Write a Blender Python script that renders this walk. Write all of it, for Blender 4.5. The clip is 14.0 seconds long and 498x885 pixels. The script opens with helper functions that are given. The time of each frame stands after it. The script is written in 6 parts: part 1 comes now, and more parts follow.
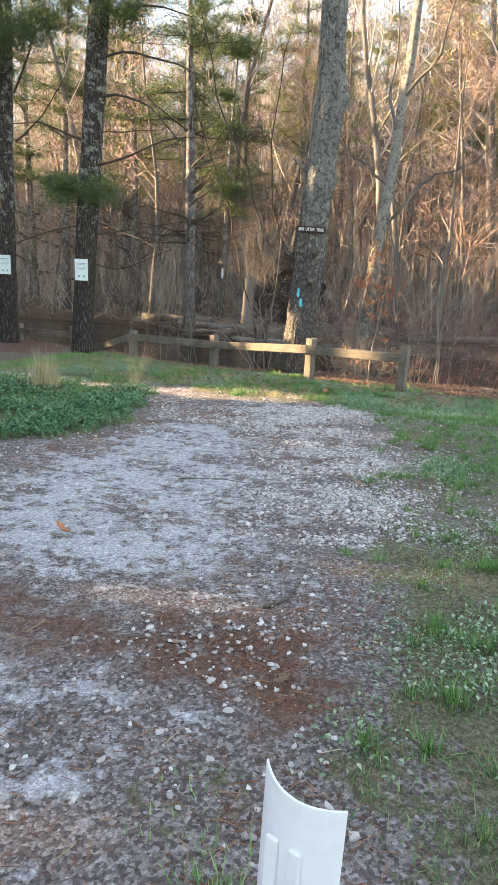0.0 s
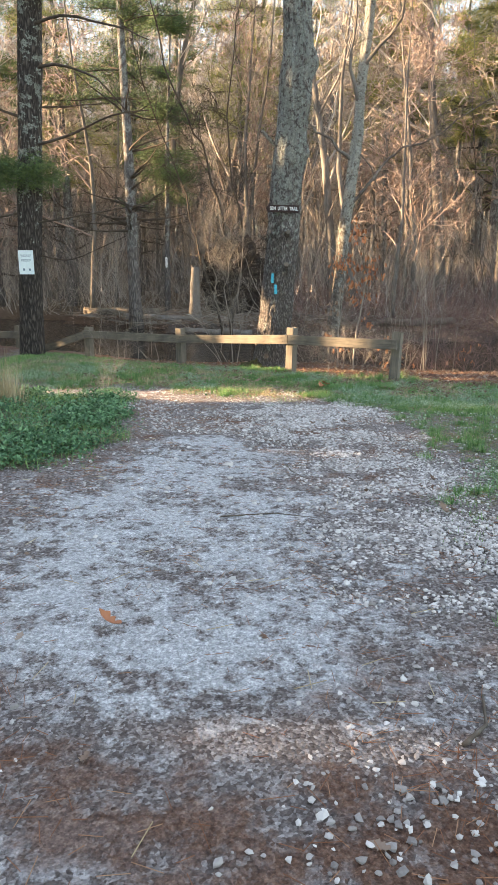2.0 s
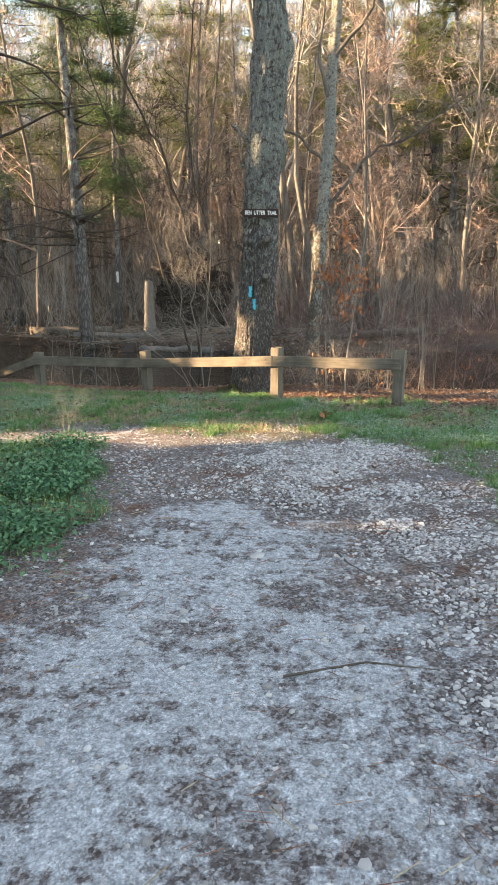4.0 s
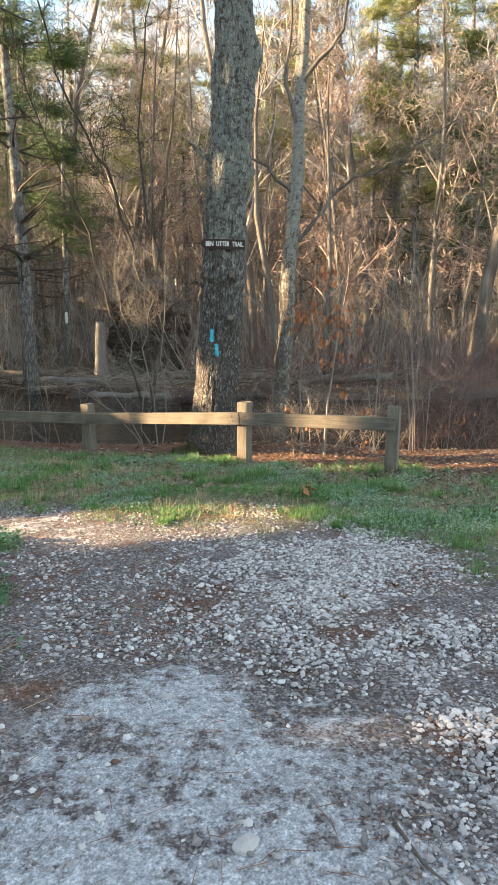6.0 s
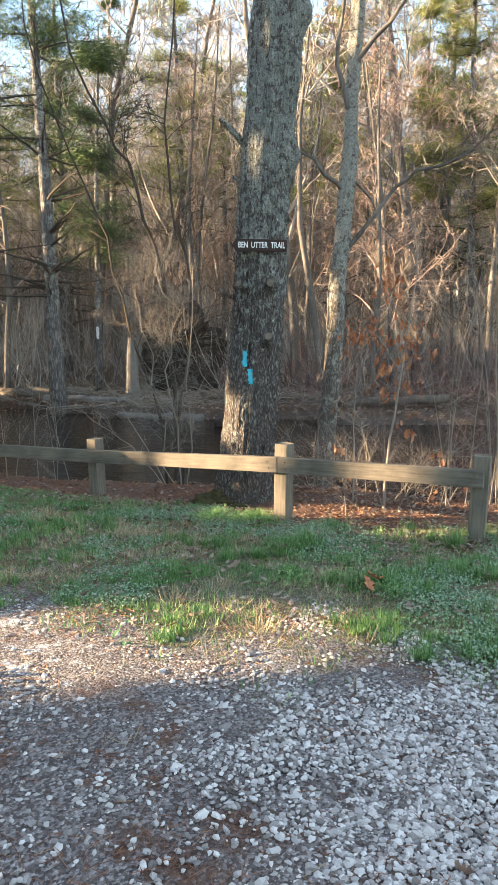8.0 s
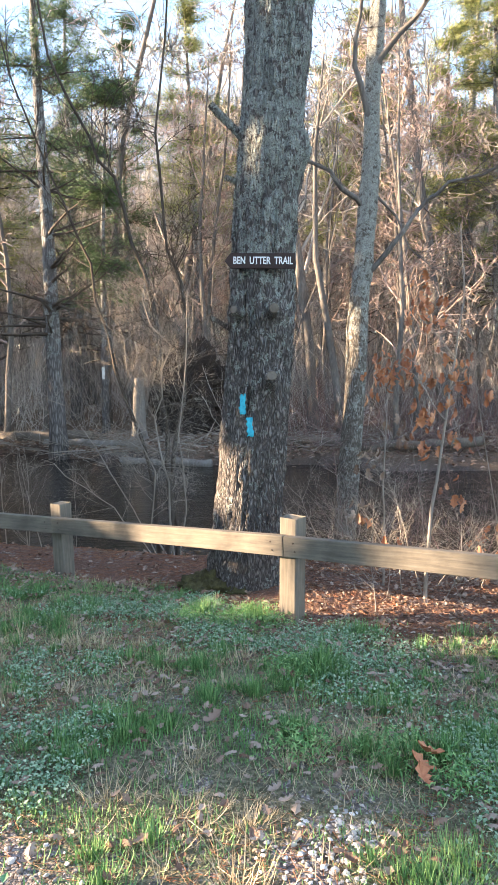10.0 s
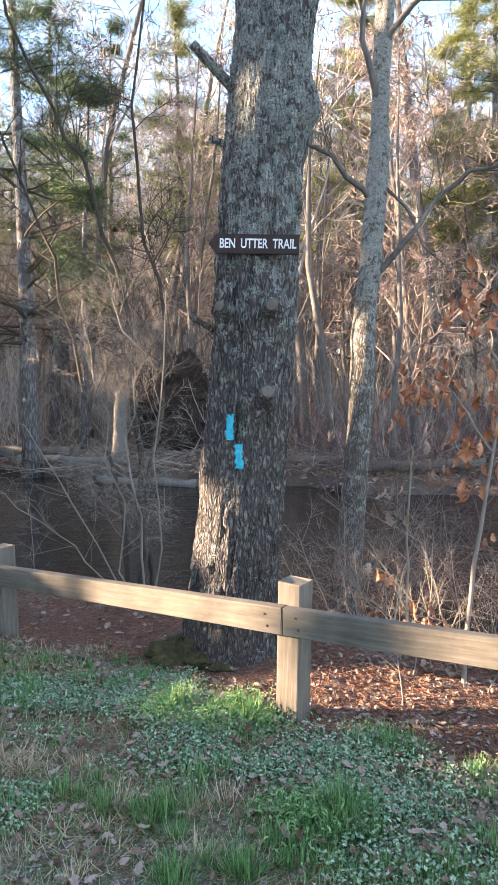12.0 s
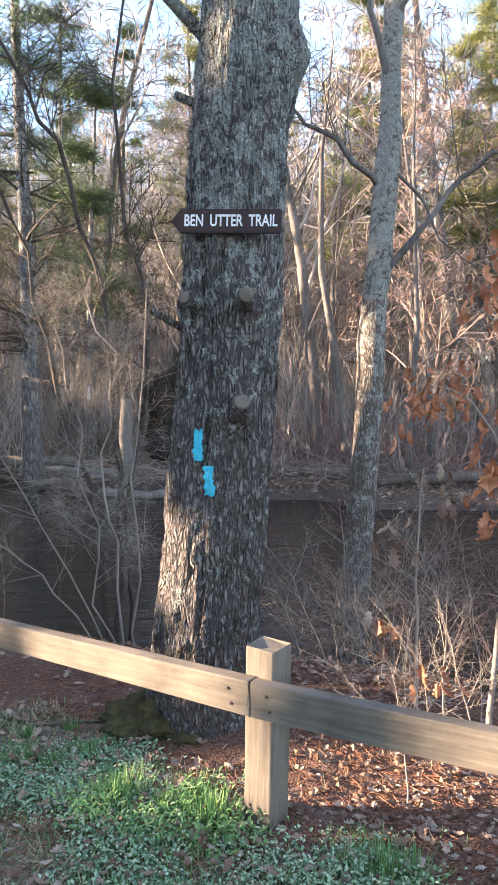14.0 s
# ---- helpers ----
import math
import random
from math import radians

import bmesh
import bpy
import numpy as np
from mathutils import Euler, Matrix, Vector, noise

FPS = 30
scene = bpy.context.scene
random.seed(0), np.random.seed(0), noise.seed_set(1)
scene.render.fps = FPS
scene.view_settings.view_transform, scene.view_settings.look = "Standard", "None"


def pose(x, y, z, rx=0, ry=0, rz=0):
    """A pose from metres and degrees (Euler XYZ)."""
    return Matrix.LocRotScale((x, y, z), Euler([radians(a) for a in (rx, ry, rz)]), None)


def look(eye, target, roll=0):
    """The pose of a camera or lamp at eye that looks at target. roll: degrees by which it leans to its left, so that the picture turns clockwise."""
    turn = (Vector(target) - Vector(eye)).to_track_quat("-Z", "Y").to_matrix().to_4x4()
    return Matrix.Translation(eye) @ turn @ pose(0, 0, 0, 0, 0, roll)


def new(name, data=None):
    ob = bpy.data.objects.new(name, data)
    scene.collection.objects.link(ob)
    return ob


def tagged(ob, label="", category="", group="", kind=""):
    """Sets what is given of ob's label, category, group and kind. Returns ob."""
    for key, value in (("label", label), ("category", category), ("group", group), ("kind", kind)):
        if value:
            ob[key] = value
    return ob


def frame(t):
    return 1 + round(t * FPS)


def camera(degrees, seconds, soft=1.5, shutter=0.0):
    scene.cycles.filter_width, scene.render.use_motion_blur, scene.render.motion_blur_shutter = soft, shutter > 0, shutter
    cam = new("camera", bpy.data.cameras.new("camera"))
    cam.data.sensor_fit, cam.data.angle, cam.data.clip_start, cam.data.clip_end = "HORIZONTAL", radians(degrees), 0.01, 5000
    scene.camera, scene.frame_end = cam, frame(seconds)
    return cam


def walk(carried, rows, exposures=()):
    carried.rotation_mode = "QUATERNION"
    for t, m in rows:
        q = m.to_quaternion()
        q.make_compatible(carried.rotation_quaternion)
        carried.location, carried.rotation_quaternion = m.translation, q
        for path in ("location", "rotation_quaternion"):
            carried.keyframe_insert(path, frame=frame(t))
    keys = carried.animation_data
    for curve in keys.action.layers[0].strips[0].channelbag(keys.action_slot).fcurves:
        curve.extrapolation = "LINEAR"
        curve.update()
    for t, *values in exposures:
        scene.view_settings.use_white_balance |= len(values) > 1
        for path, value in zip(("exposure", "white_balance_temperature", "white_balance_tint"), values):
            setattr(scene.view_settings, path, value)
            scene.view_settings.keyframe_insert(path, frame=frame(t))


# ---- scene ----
cam = camera(40.9, 14.0)
PATH = [
    (0, (1.676, -11.484, 1.775), (1.246, -9.594, 1.284), 2.3),
    (0.5, (1.448, -11.348, 1.755), (1.016, -9.464, 1.238), -1.0),
    (1, (1.215, -11.11, 1.756), (0.8, -9.208, 1.296), -1.6),
    (1.5, (0.97, -10.919, 1.749), (0.659, -9.009, 1.246), -0.1),
    (2, (0.813, -10.631, 1.717), (0.56, -8.716, 1.197), 0.2),
    (2.2, (0.753, -10.486, 1.739), (0.51, -8.57, 1.22), 0.5),
    (4.5, (0.142, -8.887, 1.711), (0.045, -6.943, 1.254), -1.4),
    (5, (0.105, -8.477, 1.745), (-0.003, -6.521, 1.341), -0.2),
    (5.5, (0.049, -8.07, 1.725), (0.022, -6.111, 1.325), -0.0),
    (6, (0.067, -7.64, 1.701), (0.084, -5.675, 1.33), -0.6),
    (6.5, (0.063, -7.206, 1.715), (0.048, -5.233, 1.39), 0.4),
    (7, (0.02, -6.767, 1.724), (-0.025, -4.793, 1.404), -0.5),
    (7.5, (0.063, -6.345, 1.733), (-0.022, -4.374, 1.404), -0.8),
    (7.7, (0.069, -6.195, 1.744), (-0.024, -4.224, 1.413), -0.5),
    (9.8, (0.143, -4.625, 1.732), (-0.017, -2.645, 1.497), -1.5),
    (10, (0.153, -4.478, 1.735), (-0.004, -2.496, 1.52), -0.9),
    (10.5, (0.147, -4.144, 1.712), (-0.031, -2.16, 1.529), 0.2),
    (11, (0.106, -3.8, 1.705), (-0.053, -1.817, 1.5), 0.3),
    (11.5, (0.122, -3.523, 1.732), (0.002, -1.539, 1.51), 1.5),
    (12, (0.053, -3.328, 1.734), (-0.065, -1.339, 1.56), -0.2),
    (12.5, (0.07, -3.205, 1.749), (-0.044, -1.214, 1.603), -0.7),
    (13, (0.146, -3.064, 1.734), (0.023, -1.073, 1.578), 0.2),
    (13.5, (0.151, -2.819, 1.734), (0.033, -0.83, 1.569), -0.6),
    (14, (0.24, -2.569, 1.734), (0.067, -0.582, 1.585), -0.2),
]
walk(cam, [(t, look(eye, target, roll)) for t, eye, target, roll in PATH],
     exposures=[(0, 3.2, 8150, 15), (1.6, 3.15, 8150, 14), (5, 2.93, 8000, 11), (7.6, 2.96, 7550, 9), (9.9, 3.22, 6700, 12), (14, 3.18, 6550, 18)])

# ---------------------------------------------------------------- light
SUN = Vector((-0.985, -0.06, 0.225)).normalized()
sun_data = bpy.data.lights.new("sun", "SUN")
sun_data.energy, sun_data.angle, sun_data.color = 3.9, radians(0.6), (1.0, 0.78, 0.54)
sun_lamp = new("sun", sun_data)
sun_lamp.rotation_euler = SUN.to_track_quat("Z", "Y").to_euler()

sky_world = bpy.data.worlds.new("evening_sky")
scene.world = sky_world
sky_world.use_nodes = True
wn, wl = sky_world.node_tree.nodes, sky_world.node_tree.links
sky = wn.new("ShaderNodeTexSky")
sky.sky_type, sky.sun_disc = "NISHITA", False
sky.sun_elevation = math.asin(SUN.z)
sky.sun_rotation = math.atan2(SUN.x, SUN.y)
sky.air_density, sky.dust_density, sky.ozone_density = 1.0, 0.35, 1.8
# thin broken cloud over the whole sky
cloud_at = wn.new("ShaderNodeTexCoord")
cloud_map = wn.new("ShaderNodeMapping")
cloud_map.inputs["Scale"].default_value = (1.0, 1.0, 2.6)
cloud = wn.new("ShaderNodeTexNoise")
cloud.inputs["Scale"].default_value, cloud.inputs["Detail"].default_value, cloud.inputs["Roughness"].default_value = 3.2, 7.0, 0.6
cloud_edge = wn.new("ShaderNodeMapRange")
for sock, val in (("From Min", 0.44), ("From Max", 0.66), ("To Min", 0.0), ("To Max", 0.8)):
    cloud_edge.inputs[sock].default_value = val
cloud_mix = wn.new("ShaderNodeMix")
cloud_mix.data_type = "RGBA"
wl.new(cloud_at.outputs["Generated"], cloud_map.inputs["Vector"])
wl.new(cloud_map.outputs[0], cloud.inputs["Vector"])
wl.new(cloud.outputs["Fac"], cloud_edge.inputs["Value"])
wl.new(cloud_edge.outputs[0], cloud_mix.inputs[0])
wl.new(sky.outputs["Color"], cloud_mix.inputs[6])
cloud_mix.inputs[7].default_value = (1.35, 1.3, 1.36, 1.0)
wl.new(cloud_mix.outputs[2], wn["Background"].inputs["Color"])
wn["Background"].inputs["Strength"].default_value = 0.11

# ---------------------------------------------------------------- materials
def material(name, rough=0.85, spec=0.3):
    m = bpy.data.materials.new(name)
    m.use_nodes = True
    b = m.node_tree.nodes["Principled BSDF"]
    b.inputs["Roughness"].default_value = rough
    b.inputs["Specular IOR Level"].default_value = spec
    return m, m.node_tree.nodes, m.node_tree.links, b


def ramp(nodes, stops):
    r = nodes.new("ShaderNodeValToRGB")
    e = r.color_ramp.elements
    while len(e) < len(stops):
        e.new(0.5)
    for el, (p, c) in zip(e, stops):
        el.position = p
        el.color = (*c, 1.0) if len(c) == 3 else c
    return r


def tex_noise(nodes, links, vec, scale, detail=5.0, rough=0.6):
    n = nodes.new("ShaderNodeTexNoise")
    n.inputs["Scale"].default_value = scale
    n.inputs["Detail"].default_value = detail
    n.inputs["Roughness"].default_value = rough
    links.new(vec, n.inputs["Vector"])
    return n


def mixed(nodes, links, fac, a, b, mode="MIX"):
    n = nodes.new("ShaderNodeMix")
    n.data_type, n.blend_type = "RGBA", mode
    for sock, v in (("Factor_Float", fac), ("A_Color", a), ("B_Color", b)):
        s = next(i for i in n.inputs if i.identifier == sock)
        if isinstance(v, (int, float)):
            s.default_value = v
        elif isinstance(v, tuple):
            s.default_value = (*v, 1.0)
        else:
            links.new(v, s)
    return next(o for o in n.outputs if o.identifier == "Result_Color")


def maths(nodes, links, op, a, b=None, clamp=False):
    n = nodes.new("ShaderNodeMath")
    n.operation, n.use_clamp = op, clamp
    for i, v in enumerate((a, b)):
        if v is None:
            continue
        if isinstance(v, (int, float)):
            n.inputs[i].default_value = v
        else:
            links.new(v, n.inputs[i])
    return n.outputs[0]


def relief(nodes, links, b, height, strength, distance):
    n = nodes.new("ShaderNodeBump")
    n.inputs["Strength"].default_value = strength
    n.inputs["Distance"].default_value = distance
    links.new(height, n.inputs["Height"])
    links.new(n.outputs["Normal"], b.inputs["Normal"])


def plain(name, stops, scale=6.0, rough=0.85, bump=0.3, dist=0.01, fine=60.0, spec=0.3, stretch=(1, 1, 1), island=0.0):
    """Two-scale noise colour with fine relief; island: how much colour varies from piece to piece."""
    m, n, l, b = material(name, rough, spec)
    co = n.new("ShaderNodeTexCoord")
    mp = n.new("ShaderNodeMapping")
    mp.inputs["Scale"].default_value = stretch
    l.new(co.outputs["Object"], mp.inputs["Vector"])
    big = tex_noise(n, l, mp.outputs[0], scale)
    small = tex_noise(n, l, mp.outputs[0], fine, 4.0)
    f = maths(n, l, "ADD", maths(n, l, "MULTIPLY", big.outputs["Fac"], 0.6), maths(n, l, "MULTIPLY", small.outputs["Fac"], 0.4))
    if island:
        g = n.new("ShaderNodeNewGeometry")
        f = maths(n, l, "ADD", maths(n, l, "MULTIPLY", f, 1 - island), maths(n, l, "MULTIPLY", g.outputs["Random Per Island"], island))
    r = ramp(n, stops)
    l.new(f, r.inputs["Fac"])
    l.new(r.outputs["Color"], b.inputs["Base Color"])
    if bump:
        relief(n, l, b, small.outputs["Fac"], bump, dist)
    return m


def bark(name, dark, mid, light, lichen=None, amount=0.5, scale=1.0, bump=1.0, stretch=0.2):
    """Furrowed bark: stretched cells for the plates, lichen in patches."""
    m, n, l, b = material(name, 0.9, 0.2)
    co = n.new("ShaderNodeTexCoord")
    mp = n.new("ShaderNodeMapping")
    mp.inputs["Scale"].default_value = (1, 1, stretch)
    l.new(co.outputs["Object"], mp.inputs["Vector"])
    wob = tex_noise(n, l, mp.outputs[0], 9 * scale, 3)
    warp = mixed(n, l, 0.08, mp.outputs[0], wob.outputs["Color"])
    v = n.new("ShaderNodeTexVoronoi")
    v.feature = "DISTANCE_TO_EDGE"
    v.inputs["Scale"].default_value = 26 * scale
    l.new(warp, v.inputs["Vector"])
    fine = tex_noise(n, l, mp.outputs[0], 70 * scale, 6, 0.7)
    h = maths(n, l, "ADD", maths(n, l, "MULTIPLY", v.outputs["Distance"], 1.6), maths(n, l, "MULTIPLY", fine.outputs["Fac"], 0.45))
    r = ramp(n, [(0.12, dark), (0.42, mid), (0.8, light)])
    l.new(h, r.inputs["Fac"])
    col = r.outputs["Color"]
    if lichen:
        patch = tex_noise(n, l, co.outputs["Object"], 7.5 * scale, 9, 0.75)
        crumb = tex_noise(n, l, co.outputs["Object"], 60 * scale, 5, 0.7)
        xyz = n.new("ShaderNodeSeparateXYZ")
        l.new(co.outputs["Object"], xyz.inputs[0])
        rise = maths(n, l, "MULTIPLY", maths(n, l, "SUBTRACT", xyz.outputs["Z"], 2.2), 0.06)
        grown = maths(n, l, "ADD", patch.outputs["Fac"], maths(n, l, "MINIMUM", maths(n, l, "MAXIMUM", rise, -0.05), 0.07))
        edge = ramp(n, [(0.5 - 0.12 * (amount - 0.5), (0, 0, 0)), (0.53 - 0.12 * (amount - 0.5), (1, 1, 1))])
        l.new(grown, edge.inputs["Fac"])
        spots = maths(n, l, "MULTIPLY", edge.outputs["Color"], maths(n, l, "MULTIPLY", maths(n, l, "SUBTRACT", crumb.outputs["Fac"], 0.4), 9.0, True), True)
        tone = tex_noise(n, l, co.outputs["Object"], 30, 3)
        lr = ramp(n, [(0.35, tuple(c * 0.6 for c in lichen)), (0.65, lichen)])
        l.new(tone.outputs["Fac"], lr.inputs["Fac"])
        col = mixed(n, l, spots, col, lr.outputs["Color"])
    l.new(col, b.inputs["Base Color"])
    relief(n, l, b, h, bump, 0.02)
    return m


M_OAK = bark("oak_bark", (0.034, 0.029, 0.027), (0.14, 0.123, 0.115), (0.31, 0.28, 0.262), (0.42, 0.44, 0.4), 0.25, 1.7, 1.6, 0.3)
M_LICHEN_BARK = bark("lichened_bark", (0.035, 0.03, 0.025), (0.12, 0.1, 0.08), (0.23, 0.205, 0.18), (0.36, 0.355, 0.31), 0.45, 1.6, 0.8)
M_PINE = bark("pine_bark", (0.015, 0.012, 0.011), (0.045, 0.037, 0.033), (0.11, 0.093, 0.083), (0.25, 0.27, 0.24), -0.35, 1.0)
M_FARPINE = bark("grey_pine_bark", (0.045, 0.04, 0.038), (0.115, 0.102, 0.096), (0.21, 0.19, 0.18), (0.3, 0.31, 0.29), -0.2, 0.7, 0.8)
M_FARBARK = plain("grey_bark", [(0.3, (0.065, 0.056, 0.05)), (0.5, (0.14, 0.122, 0.108)), (0.7, (0.26, 0.23, 0.205))], 3.0, 0.9, 0.5, 0.02, 25, 0.2, (1, 1, 0.3))
M_TWIG = plain("bare_twigs", [(0.25, (0.2, 0.168, 0.145)), (0.5, (0.37, 0.318, 0.278)), (0.75, (0.54, 0.478, 0.42))], 2.0, 0.85, 0, island=0.5)
M_REDTWIG = plain("reddish_twigs", [(0.25, (0.18, 0.125, 0.105)), (0.5, (0.31, 0.225, 0.19)), (0.75, (0.45, 0.345, 0.295))], 2.0, 0.85, 0, island=0.5)
M_SHRUB = plain("red_brown_shrub_stems", [(0.25, (0.085, 0.05, 0.046)), (0.5, (0.17, 0.105, 0.095)), (0.75, (0.29, 0.2, 0.18))], 2.0, 0.8, 0, island=0.5)
M_PALETWIG = plain("pale_twigs", [(0.25, (0.13, 0.11, 0.09)), (0.5, (0.24, 0.2, 0.165)), (0.75, (0.4, 0.35, 0.29))], 4.0, 0.8, 0, island=0.4)
M_DARKTWIG = plain("dark_limb_bark", [(0.3, (0.03, 0.024, 0.02)), (0.7, (0.11, 0.085, 0.065))], 8.0, 0.9, 0.4, 0.006, 60)
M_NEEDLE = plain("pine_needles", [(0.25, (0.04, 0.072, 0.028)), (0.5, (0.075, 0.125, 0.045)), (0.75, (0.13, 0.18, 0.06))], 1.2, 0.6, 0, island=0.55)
# lighter, yellower copy of the pine needles: sunlight put into the colour
M_SUNNEEDLE = plain("sunlit_pine_needles", [(0.25, (0.11, 0.14, 0.042)), (0.5, (0.2, 0.22, 0.07)), (0.75, (0.31, 0.3, 0.105))], 1.2, 0.6, 0, island=0.55)
M_GRASS = plain("grass_blades", [(0.2, (0.06, 0.16, 0.05)), (0.5, (0.14, 0.29, 0.09)), (0.78, (0.27, 0.4, 0.15)), (0.97, (0.5, 0.49, 0.3))], 0.9, 0.6, 0, island=0.6)
M_LUSH = plain("lush_grass_blades", [(0.25, (0.055, 0.145, 0.045)), (0.5, (0.12, 0.255, 0.08)), (0.75, (0.25, 0.38, 0.14))], 2.0, 0.55, 0, island=0.6)
M_WEED = plain("broad_weed_leaves", [(0.25, (0.03, 0.095, 0.04)), (0.5, (0.07, 0.18, 0.075)), (0.8, (0.16, 0.3, 0.14))], 1.5, 0.55, 0, island=0.6)
M_HERB = plain("low_herb_leaves", [(0.2, (0.08, 0.16, 0.085)), (0.45, (0.18, 0.3, 0.17)), (0.72, (0.33, 0.44, 0.29)), (0.92, (0.5, 0.48, 0.33))], 1.5, 0.6, 0, island=0.6)
M_STRAW = plain("dry_grass", [(0.2, (0.3, 0.22, 0.12)), (0.6, (0.5, 0.4, 0.25)), (0.9, (0.62, 0.52, 0.36))], 4.0, 0.75, 0, island=0.5)
M_LEAF = plain("dead_oak_leaves", [(0.15, (0.12, 0.065, 0.042)), (0.42, (0.2, 0.128, 0.09)), (0.7, (0.3, 0.22, 0.168)), (0.92, (0.44, 0.355, 0.29))], 8.0, 0.75, 0.3, 0.003, 90, island=0.7)
M_ORANGE = plain("orange_brown_leaves", [(0.2, (0.22, 0.085, 0.045)), (0.5, (0.4, 0.155, 0.075)), (0.85, (0.56, 0.27, 0.14))], 8.0, 0.65, 0.3, 0.003, 90, island=0.6)
M_PINENEEDLE_DRY = plain("fallen_pine_needles", [(0.2, (0.16, 0.062, 0.03)), (0.6, (0.3, 0.13, 0.07)), (0.9, (0.45, 0.27, 0.16))], 4.0, 0.8, 0, island=0.6)
M_STONE = plain("limestone_gravel", [(0.12, (0.12, 0.105, 0.096)), (0.38, (0.34, 0.312, 0.292)), (0.65, (0.53, 0.495, 0.465)), (0.92, (0.76, 0.735, 0.7))], 14.0, 0.9, 0.5, 0.004, 160, island=0.65)
M_SOIL = plain("root_soil", [(0.3, (0.02, 0.015, 0.012)), (0.6, (0.058, 0.043, 0.035)), (0.8, (0.12, 0.093, 0.072))], 3.0, 0.95, 0.9, 0.08, 18)
M_SNAG = plain("weathered_snag_wood", [(0.3, (0.1, 0.088, 0.076)), (0.6, (0.24, 0.215, 0.19)), (0.8, (0.37, 0.34, 0.305))], 5.0, 0.85, 0.8, 0.03, 30, stretch=(1, 1, 0.15))
M_LOG = plain("rotting_log", [(0.3, (0.06, 0.045, 0.035)), (0.6, (0.17, 0.14, 0.11)), (0.8, (0.3, 0.26, 0.21))], 3.0, 0.9, 0.6, 0.02, 25)
M_MOSS = plain("moss", [(0.3, (0.028, 0.022, 0.012)), (0.5, (0.07, 0.062, 0.024)), (0.7, (0.13, 0.12, 0.05))], 20.0, 0.95, 0.9, 0.01, 140)
M_SIGN = plain("brown_sign_paint", [(0.3, (0.022, 0.011, 0.01)), (0.7, (0.045, 0.022, 0.019))], 12.0, 0.6, 0.3, 0.002, 120)
M_WHITE = plain("white_letter_paint", [(0.3, (0.62, 0.62, 0.6)), (0.7, (0.82, 0.82, 0.8))], 60.0, 0.6, 0.2, 0.001, 250)
M_BLAZE = plain("turquoise_blaze_paint", [(0.25, (0.015, 0.2, 0.28)), (0.5, (0.03, 0.42, 0.56)), (0.75, (0.06, 0.52, 0.66))], 30.0, 0.6, 0.9, 0.006, 90)
M_WHITEBLAZE = plain("white_blaze_paint", [(0.3, (0.6, 0.6, 0.58)), (0.7, (0.85, 0.85, 0.83))], 30.0, 0.6, 0.4, 0.003, 90)
M_PAPER = plain("notice_paper", [(0.3, (0.62, 0.72, 0.74)), (0.7, (0.74, 0.83, 0.85))], 8.0, 0.5, 0.1, 0.001, 40)
M_INK = plain("notice_print", [(0.3, (0.1, 0.16, 0.22)), (0.7, (0.2, 0.28, 0.34))], 20.0, 0.6, 0)
M_PLASTIC = plain("white_marker_plastic", [(0.3, (0.68, 0.7, 0.74)), (0.7, (0.78, 0.81, 0.85))], 5.0, 0.42, 0.15, 0.001, 40, 0.5)
M_IRON = plain("rusty_bolt", [(0.3, (0.03, 0.02, 0.016)), (0.7, (0.1, 0.06, 0.04))], 60.0, 0.6, 0.4, 0.001, 200, 0.5)


def weathered_wood(name):
    m, n, l, b = material(name, 0.8, 0.25)
    co = n.new("ShaderNodeTexCoord")
    ob = n.new("ShaderNodeObjectInfo")
    mp = n.new("ShaderNodeMapping")
    mp.inputs["Scale"].default_value = (0.9, 13, 13)
    l.new(co.outputs["Object"], mp.inputs["Vector"])
    shift = n.new("ShaderNodeVectorMath")
    shift.operation = "ADD"
    l.new(mp.outputs[0], shift.inputs[0])
    l.new(maths(n, l, "MULTIPLY", ob.outputs["Random"], 40.0), shift.inputs[1])
    grain = tex_noise(n, l, shift.outputs[0], 4.0, 8, 0.65)
    stain = tex_noise(n, l, co.outputs["Object"], 3.0, 5, 0.6)
    r = ramp(n, [(0.22, (0.045, 0.039, 0.032)), (0.36, (0.13, 0.113, 0.092)), (0.56, (0.175, 0.15, 0.12)), (0.8, (0.24, 0.21, 0.172))])
    l.new(grain.outputs["Fac"], r.inputs["Fac"])
    s = ramp(n, [(0.36, (0.5, 0.51, 0.52)), (0.5, (0.85, 0.85, 0.85)), (0.64, (1.1, 1.08, 1.05))])
    l.new(stain.outputs["Fac"], s.inputs["Fac"])
    l.new(mixed(n, l, 0.75, r.outputs["Color"], s.outputs["Color"], "MULTIPLY"), b.inputs["Base Color"])
    relief(n, l, b, grain.outputs["Fac"], 0.6, 0.006)
    return m


M_WOOD = weathered_wood("weathered_fence_timber")


def water_material():
    m, n, l, b = material("dark_river_water", 0.07, 0.5)
    b.inputs["Base Color"].default_value = (0.014, 0.011, 0.009, 1)
    co = n.new("ShaderNodeTexCoord")
    mp = n.new("ShaderNodeMapping")
    mp.inputs["Scale"].default_value = (0.5, 1.5, 1)
    l.new(co.outputs["Object"], mp.inputs["Vector"])
    a = tex_noise(n, l, mp.outputs[0], 2.2, 5, 0.6)
    relief(n, l, b, a.outputs["Fac"], 0.45, 0.12)
    return m


M_WATER = water_material()


